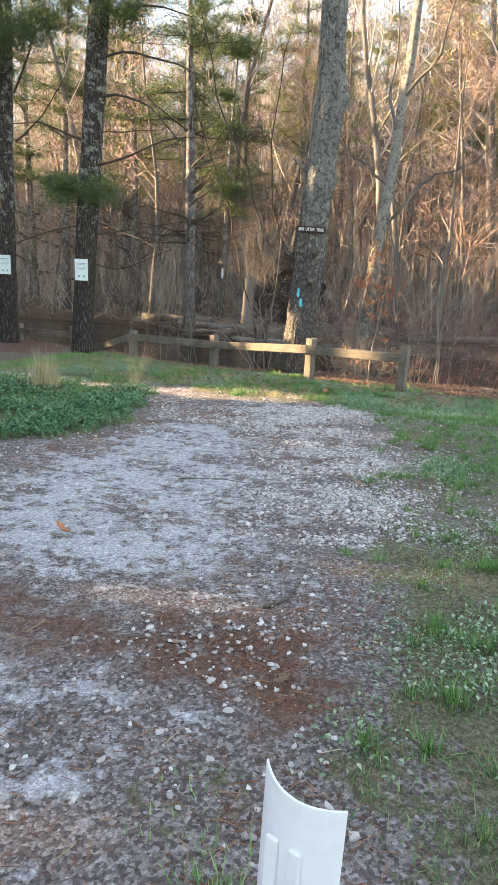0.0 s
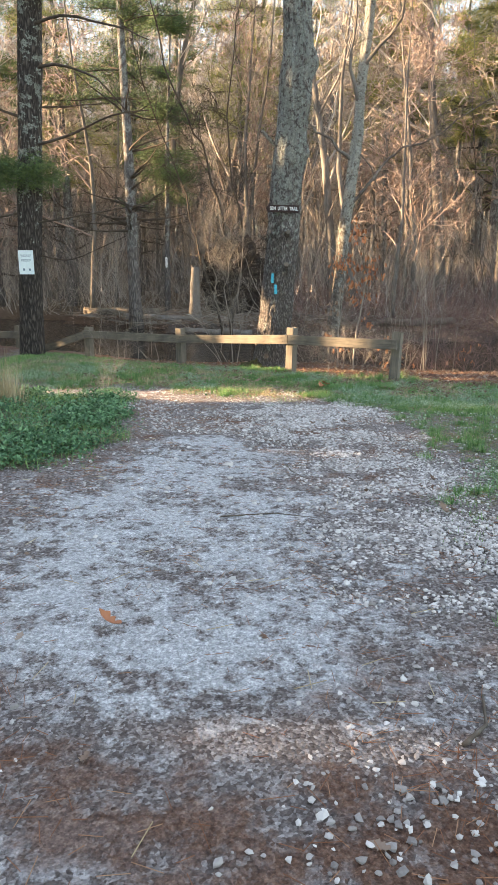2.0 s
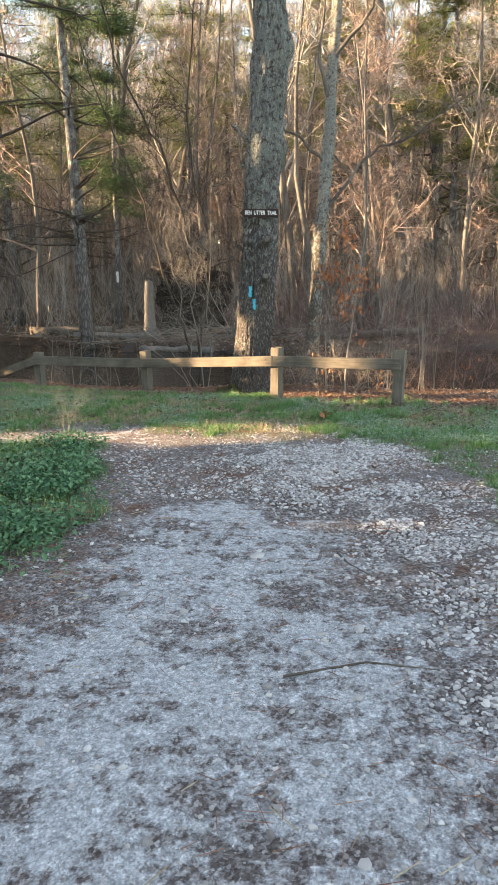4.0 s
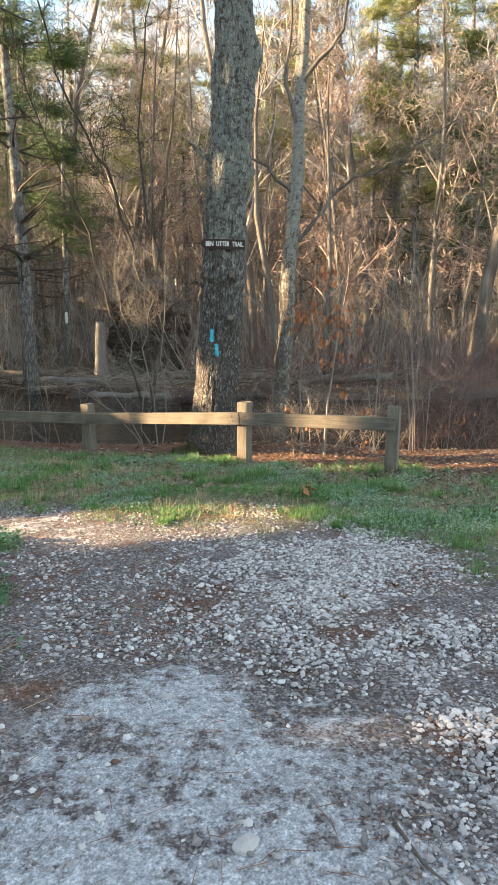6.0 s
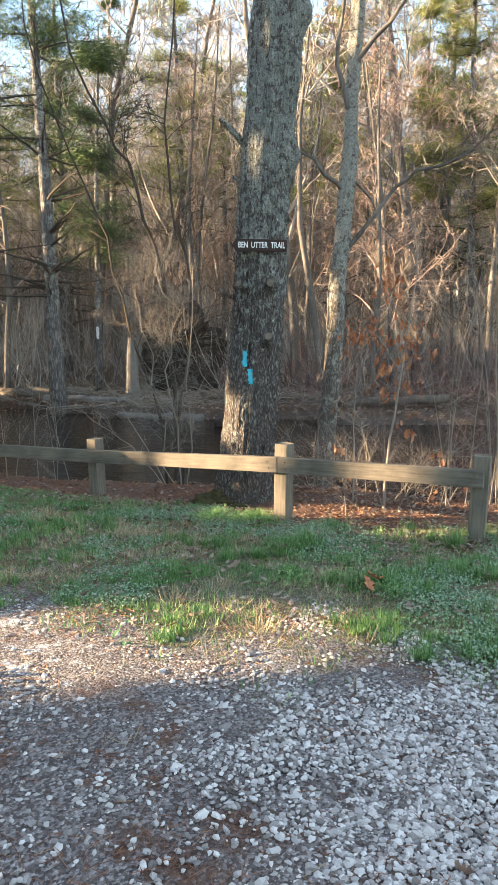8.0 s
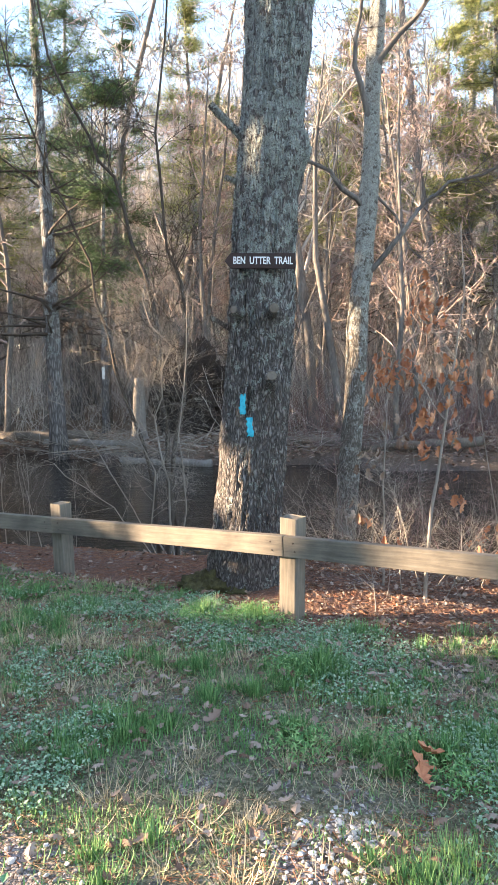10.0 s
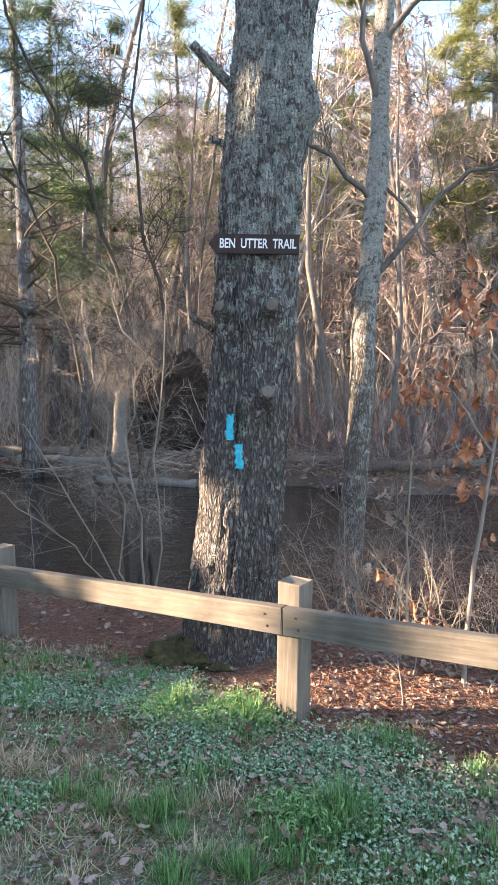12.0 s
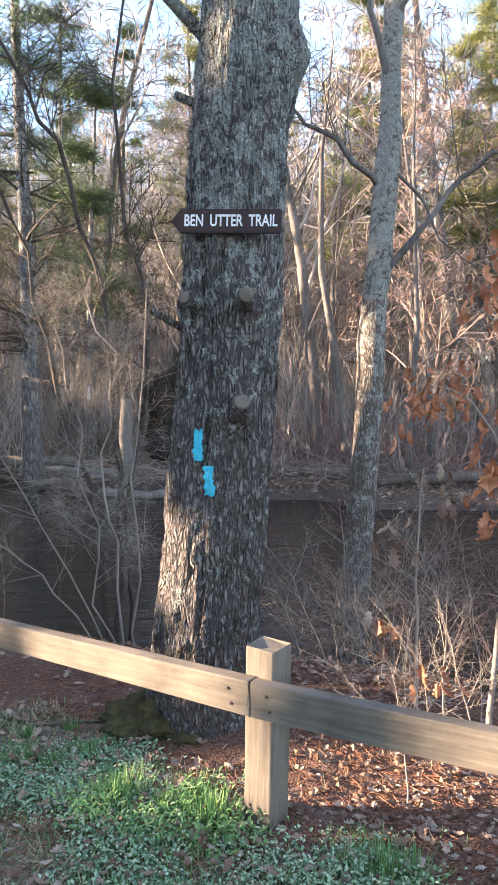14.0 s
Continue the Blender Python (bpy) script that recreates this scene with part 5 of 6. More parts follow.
# ---------------------------------------------------------------- unseen evergreen screen added in the west to shade the lot from the low sun
def sunlit(y, z):
    """Sun gaps in the screen, as they fall on a plane through the lot."""
    n1 = noise.noise(Vector((y * 1.1, z * 1.1, 4.0)))
    n2 = noise.noise(Vector((y * 0.45, z * 0.45, 8.0)))
    if -3.15 + 0.15 * n1 < y < -2.25 + 0.15 * n1 and -0.85 < z < 0.32:
        return True
    if y > (8.0 if z < 6 else 2.0) and z > 2.9 - 0.02 * y + 2.0 * n2:
        return n1 > -0.42
    if 0.4 < y < 1.6 and z > 2.8:
        return n1 > 0.4
    if 2.6 < y < 5.2 and 1.2 < z < 3.2:
        return n1 > -0.1
    if y <= 2.0 and z > 5.5 + 2 * n2:
        return n1 > -0.2
    return y > 2.0 and n1 > (0.3 if y > 8 else 0.42) and z > 0.3


def sunlit_fine(y, z):
    """Small gaps cut low down to light the fence and the oak's foot."""
    n = noise.noise(Vector((y * 4.0, z * 4.0, 2.0)))
    if -0.12 < y < 0.66 + 0.06 * n and -0.1 < z < 0.9:
        return True
    if -0.68 + 0.03 * n < y < -0.33 + 0.03 * n and 0.2 < z < 1.1:
        return True
    if 0.66 < y < 1.35 and 0.1 < z < 1.25 + 0.3 * n:
        return n > -0.35
    if 1.2 < y < 1.75 and 0.0 < z < 0.8:
        return n > 0.0
    return False


def in_fine(y, z):
    return -1.2 < y < 2.0 and -0.4 < z < 1.6


WX = -17.0
slope = SUN.z / abs(SUN.x)
drift = SUN.y / abs(SUN.x)
r2 = np.random.RandomState(12)
trunk_g = Geo()
trunk_g.tube([Vector((0, 0, -0.3)), Vector((0, 0, 6)), Vector((0, 0, 13.5))], [0.26, 0.2, 0.04], 8)
W_TRUNK = trunk_g.mesh("trunk", M_PINE)
leafv = [(-0.5, 0, -0.35), (0.5, 0, -0.3), (0.62, 0.12, 0.25), (0, -0.1, 0.5), (-0.6, 0.1, 0.3)]
# leaf cards fill the screen except where the gaps let sun through
for k in range(-4, 19):
    y0, y1 = -13.0 + k * 4.0, -13.0 + (k + 1) * 4.0
    WX = -17.0 if y0 < 14 else -(0.75 * (y0 + 14) + 6)
    gap, leaf, ztop = (0.21, 0.31, 13.0) if y0 < 14 else (0.36, 0.52, 2.6 + slope * abs(WX))
    cells = []
    for layer in range(2):
        for yy in np.arange(y0, y1, gap):
            for zz in np.arange(0.2, ztop, gap):
                y, z = yy + r2.uniform(-0.1, 0.1), zz + r2.uniform(-0.1, 0.1)
                yp, zp = y - drift * abs(WX), z - slope * abs(WX)
                if not in_fine(yp, zp) and not sunlit(yp, zp):
                    cells.append((WX - 0.5 * layer + r2.uniform(-0.12, 0.12), y, z + 0.5 * layer * slope))
    base = gz(WX - 0.5, (y0 + y1) / 2)
    t = thing("shade_screen", "unseen evergreen leaf screen added to shade the lot from the west", "tree", "evergreens west of the lot", at=(WX - 0.5, (y0 + y1) / 2, base))
    part("trunk", W_TRUNK, t)
    sizes = [leaf] * len(cells)
    for yy in np.repeat(np.arange(y0, y1, 0.085), 2) if -6 < y0 < 4 else ():
        for zz in np.arange(2.8, 6.2, 0.085):
            y, z = yy + r2.uniform(-0.04, 0.04), zz + r2.uniform(-0.04, 0.04)
            yp, zp = y - drift * abs(WX), z - slope * abs(WX)
            if in_fine(yp, zp) and not sunlit_fine(yp, zp):
                cells.append((WX + r2.uniform(-0.1, 0.1), y, z))
                sizes.append(0.15)
    pos = np.array(cells)
    m = len(pos)
    sizes = np.array(sizes) * r2.uniform(0.85, 1.15, m)
    me = scatter("crown", leafv, [(0, 1, 2, 3, 4)], pos, np.full(m, math.pi / 2) + r2.uniform(-0.6, 0.6, m), r2.uniform(-0.4, 0.4, m), np.repeat(sizes[:, None], 3, 1), M_NEEDLE)
    part("crown", me, t, "", t.matrix_basis.inverted())

# ---------------------------------------------------------------- saplings with last year's leaves
def leaf_unit(seed=0):
    """A lobed, curled dead oak leaf, unit length along y."""
    half = [(0.0, 0.06), (0.12, 0.2), (0.3, 0.13), (0.42, 0.32), (0.55, 0.18), (0.68, 0.34), (0.82, 0.16), (1.0, 0.0)]
    v, f = [], []
    for t, w in half:
        c = 0.9 * (t - 0.45) ** 2
        v += [(-w, t, 0.7 * w + c), (0, t, c), (w, t, 0.45 * w + c + 0.08 * t)]
    for i in range(len(half) - 1):
        b = i * 3
        f += [(b, b + 1, b + 4, b + 3), (b + 1, b + 2, b + 5, b + 4)]
    return v, f


LEAF_V, LEAF_F = leaf_unit()


def leaf_cluster(parent, inv, spots, seed, mat, per=14, size=0.085, spread=0.11, label="hanging clusters of dry leaves"):
    r2 = np.random.RandomState(seed)
    pos = np.concatenate([np.array([p]) + r2.normal(0, spread, (per, 3)) * np.array([[1, 1, 0.75]]) for p in spots])
    m = len(pos)
    me = scatter("dry_leaves", LEAF_V, LEAF_F, pos, r2.uniform(0, 6.28, m), r2.uniform(-2.2, -0.6, m), np.repeat((size * r2.uniform(0.7, 1.3, m))[:, None], 3, 1), mat)
    part("dry_foliage", me, parent, label, inv)["kind"] = "stuff"


os_ = thing("oak_sapling", "thin sapling holding clusters of orange-brown dead leaves", "sapling", at=(1.06, 0.47, gz(1.06, 0.47)))
INV = os_.matrix_basis.inverted()
rng = random.Random(31)
limbs_part(os_, INV, [
    dict(pts=[(1.06, 0.47, -0.15), (1.09, 0.47, 0.5), (1.17, 0.5, 1.1), (1.24, 0.5, 1.6), (1.32, 0.52, 2.2), (1.3, 0.55, 2.75)], r0=0.017, r1=0.004, shoots=9, length=0.35, depth=1, rr=0.005, rng=rng),
    dict(pts=[(1.2, 0.5, 1.35), (1.08, 0.45, 1.5), (0.98, 0.5, 1.68), (0.85, 0.6, 1.78)], r0=0.007, r1=0.003, shoots=5, length=0.2, depth=1, rr=0.003, rng=rng),
    dict(pts=[(1.27, 0.5, 1.8), (1.15, 0.5, 1.95), (1.0, 0.5, 2.1)], r0=0.006, r1=0.003, shoots=4, length=0.2, depth=1, rr=0.003, rng=rng)], M_PALETWIG, "stem")
leaf_cluster(os_, INV, [(0.83, 0.62, 1.72), (0.93, 0.6, 1.78), (0.78, 0.65, 1.66)], 1, M_ORANGE, 24, 0.066, 0.1)
leaf_cluster(os_, INV, [(1.0, 0.28, 1.45)], 2, M_ORANGE, 8, 0.09, 0.04)
leaf_cluster(os_, INV, [(1.2, 0.5, 1.62), (1.28, 0.5, 1.5), (1.12, 0.5, 2.12), (1.05, 0.5, 2.2), (1.33, 0.5, 1.75)], 3, M_ORANGE, 14, 0.078, 0.11)
leaf_cluster(os_, INV, [(1.28, 0.5, 0.85), (1.22, 0.5, 1.15), (1.1, 0.5, 1.25)], 4, M_ORANGE, 8, 0.078, 0.08)

s2 = thing("oak_sapling", "small leafless sapling with a few shrivelled leaves", "sapling", at=(0.8, 0.87, gz(0.8, 0.87)))
INV = s2.matrix_basis.inverted()
limbs_part(s2, INV, [
    dict(pts=[(0.8, 0.87, -0.2), (0.81, 0.87, 0.4), (0.8, 0.87, 0.9), (0.83, 0.87, 1.35)], r0=0.012, r1=0.004, shoots=10, length=0.35, depth=1, rr=0.004, rng=rng),
    dict(pts=[(0.8, 0.87, 0.3), (0.65, 0.85, 0.6), (0.55, 0.85, 0.75)], r0=0.006, r1=0.003, shoots=5, length=0.2, depth=1, rr=0.003, rng=rng)], M_PALETWIG, "stem")
leaf_cluster(s2, INV, [(0.62, 0.85, 0.6), (0.72, 0.85, 1.1), (0.95, 0.85, 1.2), (0.85, 0.85, 1.32), (0.68, 0.85, 0.98)], 5, M_LEAF, 6, 0.08, 0.06)
leaf_cluster(s2, INV, [(0.66, 0.85, 0.52)], 6, M_ORANGE, 4, 0.08, 0.03)


# tall thin reddish and pale stems along the bank
def thicket(label, seed, count, x0, x1, ylo, yhi, hlo, hhi, r, mat, leaves=0, arch=0.1, shoots=11):
    """A clump of whip-thin stems."""
    rng = random.Random(seed)
    cx, cy = (x0 + x1) / 2, (ylo + yhi) / 2
    t = thing("bank_shrub", label, "shrub", "shrubs on the near bank", at=(cx, cy, gz(cx, cy)))
    inv = t.matrix_basis.inverted()
    tops = []
    for _ in range(count):
        x, y = rng.uniform(x0, x1), rng.uniform(ylo, yhi)
        q = bend(Vector((x, y, gz(x, y) - 0.05)), Vector((rng.gauss(0.02, arch), rng.gauss(0, arch * 0.7), 1)), rng.uniform(hlo, hhi), 6, 0.05 + 0.35 * arch, rng, 0.03 - 0.6 * (arch - 0.1))
        g = Geo()
        rr = r * rng.uniform(0.7, 1.2)
        g.tube(q, taper(rr, rr * 0.3, 6), 5, False)
        twigs(g, rng, q, rr * 0.6, shoots, 0.55, 1, 3, 0.25 - 0.5 * (arch - 0.1), 0.15 + 0.2 * arch)
        part("stem", g.mesh("stem", mat), t, "", inv)
        tops.append(q[rng.randint(2, 5)])
    if leaves:
        leaf_cluster(t, inv, [tuple(p) for p in tops[:leaves]], seed, M_ORANGE, 7, 0.08, 0.09)


thicket("tall whip-thin pale stems behind the fence end", 61, 14, 1.6, 2.8, 0.3, 1.2, 1.6, 3.2, 0.006, M_PALETWIG, 0, 0.06, 7)
thicket("reddish arching stems of a bank shrub", 62, 26, 1.5, 3.0, 1.2, 2.5, 1.0, 2.0, 0.006, M_SHRUB, 2, 0.4, 16)
thicket("reddish leafless shrub at the water's edge", 63, 30, 2.4, 4.8, 0.8, 2.2, 0.9, 2.0, 0.006, M_SHRUB, 4, 0.45, 16)
thicket("tangled leafless shrub beside the oak", 64, 14, 0.1, 1.0, 1.4, 2.6, 0.5, 1.3, 0.0055, M_PALETWIG, 0, 0.4, 12)
thicket("thin leafless shoots under the riverside tree", 65, 12, 0.2, 1.6, 2.6, 3.4, 0.9, 1.9, 0.006, M_SHRUB, 1, 0.25, 12)
thicket("low tangle of pale twigs behind the last rail", 68, 14, 0.6, 1.9, 0.1, 0.9, 0.5, 1.3, 0.005, M_PALETWIG, 3, 0.35, 12)
thicket("sparse leafless shoots on the bank", 66, 8, -4.4, -2.6, 2.9, 3.5, 0.7, 1.8, 0.007, M_PALETWIG)
thicket("dark tangle of dead stems by the trail gap", 69, 16, -9.6, -6.2, 4.3, 5.4, 0.7, 1.5, 0.011, M_DARKTWIG, 0, 0.6, 14)
thicket("dry weed stalks at the lot's edge", 67, 5, -2.1, -1.85, -3.0, -2.6, 0.4, 0.9, 0.0025, M_PALETWIG)


# ---------------------------------------------------------------- grass and herbs
def where(weight, n, box, seed):
    """n places in box = (x0, x1, y0, y1), thrown by weight(x, y) in 0..1."""
    r2 = np.random.RandomState(seed)
    out = np.zeros((0, 2))
    while len(out) < n:
        p = np.stack([r2.uniform(box[0], box[1], n * 2), r2.uniform(box[2], box[3], n * 2)], -1)
        out = np.concatenate([out, p[r2.uniform(0, 1, len(p)) < weight(p[:, 0], p[:, 1])]])
    return out[:n], r2


def lifted(p, dz=0.0):
    return np.concatenate([p, (ground_z(p[:, 0], p[:, 1]) + dz)[:, None]], 1)


def patchy(x, y, f=1.7, s=0.0):
    return 0.5 + 0.5 * np.sin(f * x + 1.3 * np.sin(f * 0.8 * y + s)) * np.sin(f * 1.2 * y + 1.1 * np.sin(f * x * 0.7 + s))


def value_noise(x, y, f, seed):
    """Smooth noise in 0..1 with cells of 1/f metres."""
    x, y = np.asarray(x) * f + 57.3 * seed, np.asarray(y) * f + 31.7 * seed
    i, j = np.floor(x), np.floor(y)
    u, w = x - i, y - j
    u, w = u * u * (3 - 2 * u), w * w * (3 - 2 * w)

    def at(a, b):
        h = np.sin(a * 127.1 + b * 311.7 + seed * 17.0) * 43758.5453
        return h - np.floor(h)
    return (at(i, j) * (1 - u) + at(i + 1, j) * u) * (1 - w) + (at(i, j + 1) * (1 - u) + at(i + 1, j + 1) * u) * w


def straw_field(x, y):
    """Where the thatch shows: high among dead grass, low among green."""
    return 0.55 * value_noise(x, y, 1.7, 1) + 0.45 * value_noise(x, y, 4.5, 2)


def grass_weight(x, y):
    g = land_zones(x, y)[0]
    return g * np.clip(1.5 - 2.2 * straw_field(x, y) + 0.9 * (value_noise(x, y, 7.0, 3) - 0.5), 0.22, 1)


BLADE = [(-0.5, 0, 0), (0.5, 0, 0), (0.36, 0.1, 0.5), (-0.36, 0.1, 0.5), (0, 0.38, 1.0)]
BLADE_F = [(0, 1, 2, 3), (3, 2, 4)]


def blades(name, label, pts, r2, hlo, hhi, w, mat, lean=0.5, least=-0.2):
    n = len(pts)
    h = r2.uniform(hlo, hhi, n) * (0.55 + 0.75 * patchy(pts[:, 0], pts[:, 1], 8.0, 2.0))
    sc = np.stack([np.full(n, w) * r2.uniform(0.7, 1.4, n), h, h], -1)
    me = scatter(name, BLADE, BLADE_F, lifted(pts, -0.008), r2.uniform(0, 6.28, n), r2.uniform(least, lean, n), sc, mat)
    tagged(new(name, me), label, "grass", kind="stuff")


p, r2 = where(grass_weight, 105000, (-5.2, 3.4, -3.4, 2.2), 1)
blades("grass", "patchy green spring grass along the fence", p, r2, 0.02, 0.07, 0.0045, M_GRASS, 1.45, 0.2)
p, r2 = where(grass_weight, 40000, (1.0, 4.2, -11.0, -3.0), 2)
blades("grass", "short thin grass at the lot's edge", p, r2, 0.015, 0.055, 0.004, M_GRASS, 1.3)
p, r2 = where(lambda x, y: land_zones(x, y)[0], 22000, (-6.5, -0.7, -7.3, -2.5), 3)
blades("grass", "weedy green patch beside the gravel", p, r2, 0.03, 0.1, 0.005, M_GRASS, 0.9)
p, r2 = where(lambda x, y: np.clip(land_zones(x, y)[0] * (3.2 * straw_field(x, y) - 1.2), 0.02, 1), 17000, (-4.5, 3.4, -3.4, 1.2), 4)
blades("dry_grass", "bleached dead grass among the green", p, r2, 0.04, 0.13, 0.0032, M_STRAW, 1.6, 1.15)
# taller tufts, their blades leaning outwards
def tuft_field(label, spots, per, rad, hlo, hhi, w, mat, seed, lean=0.5):
    r2 = np.random.RandomState(seed)
    n = len(spots) * per
    size = np.repeat(r2.uniform(0.6, 1.25, len(spots)), per)
    a, d = r2.uniform(0, 2 * math.pi, n), np.abs(r2.normal(0, 0.5, n))
    pts = np.repeat(spots, per, 0) + (np.stack([np.cos(a), np.sin(a)], -1) * (d * rad * size)[:, None])
    h = r2.uniform(hlo, hhi, n) * size
    me = scatter("grass_tufts", BLADE, BLADE_F, lifted(pts, -0.006), a + math.pi / 2 + r2.normal(0, 0.5, n), np.clip(d * 0.9 + r2.normal(lean, 0.28, n), -0.2, 1.45), np.stack([np.full(n, w) * r2.uniform(0.7, 1.4, n), h, h], -1), mat)
    tagged(new("grass_tufts", me), label, "grass", kind="stuff")


tufts = np.array([(0.5, -1.9), (0.62, -1.8), (0.75, -1.75), (0.42, -1.75), (-0.1, -1.2), (0.8, -1.0), (1.3, -1.5), (-1.5, -0.2), (-2.4, -0.6), (1.0, -1.9), (0.12, -1.6), (1.7, -0.5), (1.45, -0.75), (-0.35, 0.05), (-0.55, 0.1), (-0.15, -0.02), (0.25, -0.85)])
tuft_field("lush green grass tufts along the verge", tufts, 420, 0.13, 0.06, 0.15, 0.004, M_LUSH, 9)
p, r2 = where(lambda x, y: grass_weight(x, y) * step(0.45, 0.75, value_noise(x, y, 3.0, 8)), 480, (-3.6, 3.0, -2.9, 0.8), 10)
tuft_field("small green grass clumps in the verge", p, 120, 0.09, 0.04, 0.1, 0.0036, M_LUSH, 11)
p, r2 = where(lambda x, y: land_zones(x, y)[0] * step(0.5, 0.65, straw_field(x, y)), 60, (-3.0, 2.8, -2.7, 0.5), 12)
tuft_field("bleached tussocks of last year's grass", p, 70, 0.12, 0.05, 0.13, 0.0032, M_STRAW, 13, 0.75)
p, r2 = where(lambda x, y: grass_weight(x, y), 400, (1.2, 3.6, -10.6, -3.2), 14)
tuft_field("green grass clumps at the lot's edge", np.concatenate([p, np.array([(1.96, -9.03), (1.9, -9.0), (2.02, -9.1), (1.85, -9.75)])]), 110, 0.1, 0.025, 0.075, 0.0036, M_LUSH, 15)
# herbs with small folded leaves
disc = [(0, 0, 0), (-0.34, 0.42, 0.2), (0.34, 0.42, 0.2), (0, 0.45, 0.06), (0, 1.05, -0.06)]
disc_f = [(0, 3, 1), (0, 2, 3), (1, 3, 4), (3, 2, 4)]


def herb_weight(x, y):
    return np.clip(land_zones(x, y)[0] * (2.2 - 3.6 * straw_field(x, y)) * np.clip(3.0 * value_noise(x, y, 1.3, 5) - 0.9, 0.0, 1), 0, 1)


for k, (n, box, lo, hi) in enumerate(((64000, (-4.0, 3.0, -3.2, 0.6), 0.008, 0.023), (46000, (-5.5, -0.7, -7.2, -2.6), 0.022, 0.048), (9000, (1.2, 3.4, -10.6, -3.6), 0.01, 0.024))):
    p, r2 = where(herb_weight if k != 1 else (lambda x, y: land_zones(x, y)[0] * np.clip(2.4 * value_noise(x, y, 2.2, 21) - 0.35, 0.12, 1)), n, box, 20 + k)
    s = r2.uniform(lo, hi, n)
    q = lifted(p)
    q[:, 2] += r2.uniform(0.005, 0.05 if k != 1 else 0.11, n)
    me = scatter("ground_herbs", disc, disc_f, q, r2.uniform(0, 6.28, n), r2.uniform(-0.4, 1.0, n), np.repeat(s[:, None], 3, 1), M_HERB if k != 1 else M_WEED)
    tagged(new("ground_herbs", me), "low blue-green creeping herbs among the grass" if k != 1 else "broad green weed leaves beside the gravel", "plants", kind="stuff")
# bedstraw-like leafy clumps at the verge
clumps = [(0.75, -1.95), (0.55, -1.75), (-0.35, -0.12), (-0.62, 0.0), (-0.2, 0.1), (-0.05, -0.12), (0.1, -0.9), (0.15, -1.75)]
r2 = np.random.RandomState(33)
for x, y in clumps:
    n = 380
    q = lifted(np.array([[x, y]]) + r2.normal(0, 0.08, (n, 2)))
    q[:, 2] += r2.uniform(0.0, 0.085, n)
    me = scatter("leafy_weed", disc, disc_f, q, r2.uniform(0, 6.28, n), r2.uniform(-0.4, 1.0, n), np.stack([np.full(n, 0.014), np.full(n, 0.03), np.full(n, 0.02)], -1), M_GRASS)
    tagged(new("leafy_weed", me), "low bright green leafy weed in the verge", "plant", "leafy weeds in the verge", "stuff")

# bleached clump at the lot's edge
p = np.random.RandomState(5).normal(0, 0.1, (420, 2)) + np.array([[-2.75, -3.85]])
blades("dry_grass_clump", "tall bleached dry grass clump at the lot's edge", p, np.random.RandomState(6), 0.25, 0.6, 0.004, M_STRAW, 0.7)
p = np.random.RandomState(7).normal(0, 1, (420, 2)) * np.array([[0.35, 0.15]]) + np.array([[-3.5, -3.9]])
blades("dry_grass_clump", "low reddish dry grass beside the gravel", p, np.random.RandomState(8), 0.08, 0.25, 0.004, M_STRAW, 0.8)

# ---------------------------------------------------------------- gravel, needles, leaves
phi = (1 + 5 ** 0.5) / 2
ICO = np.array([(-1, phi, 0), (1, phi, 0), (-1, -phi, 0), (1, -phi, 0), (0, -1, phi), (0, 1, phi), (0, -1, -phi), (0, 1, -phi), (phi, 0, -1), (phi, 0, 1), (-phi, 0, -1), (-phi, 0, 1)]) / 1.9
ICO_F = [(0, 11, 5), (0, 5, 1), (0, 1, 7), (0, 7, 10), (0, 10, 11), (1, 5, 9), (5, 11, 4), (11, 10, 2), (10, 7, 6), (7, 1, 8), (3, 9, 4), (3, 4, 2), (3, 2, 6), (3, 6, 8), (3, 8, 9), (4, 9, 5), (2, 4, 11), (6, 2, 10), (8, 6, 7), (9, 8, 1)]


def stone_weight(x, y):
    g, d, n, f, m = land_zones(x, y)
    band = np.exp(-((x - np.interp(y, [-11, -8, -6, -4.5, -3], [0.9, 1.35, 1.2, 0.7, 0.6])) / 0.62) ** 2)
    base = 0.16 + 0.84 * band - 0.3 * d
    return np.clip(base * (1 - g) * np.clip(1.2 * value_noise(x, y, 1.6, 11) + 1.0 * value_noise(x, y, 5.0, 12) - 0.62, 0.03, 1.3), 0.02, 1) * (g < 0.6) * (y < -2.0) * (f < 0.1) * np.where(y < -8.2, 0.08, 1.0)


for k, (n, lo, hi, box) in enumerate(((17000, 0.006, 0.013, (-2.6, 2.4, -11.3, -2.1)), (14000, 0.012, 0.021, (-2.4, 2.4, -11.3, -2.1)), (1900, 0.02, 0.028, (-2.0, 2.2, -8.0, -2.4)), (140, 0.027, 0.036, (-1.6, 2.0, -7.4, -2.6)))):
    p, r2 = where(stone_weight, n, box, 50 + k)
    s = r2.uniform(lo, hi, n) * 0.62
    sc = np.stack([s * r2.uniform(0.8, 1.35, n), s * r2.uniform(0.75, 1.1, n), s * r2.uniform(0.45, 0.8, n)], -1)
    me = scatter("gravel", ICO, ICO_F, lifted(p, 0.001), r2.uniform(0, 6.28, n), r2.uniform(-0.3, 0.3, n), sc, M_STONE, 0.42, r2)
    tagged(new("gravel", me), "loose pale angular gravel on the lot", "gravel", kind="stuff")


def rock(label, x, y, sx, sy, sz, seed):
    me = lumpy("stone", sx, sy, sz, M_STONE, seed, 0.22, 3)
    tagged(placed(new("stone", me), Matrix.Translation((x, y, gz(x, y) + sz * 0.35)) @ pose(0, 0, 0, 0, 0, seed * 40)), label, "stone", "larger stones on the lot")


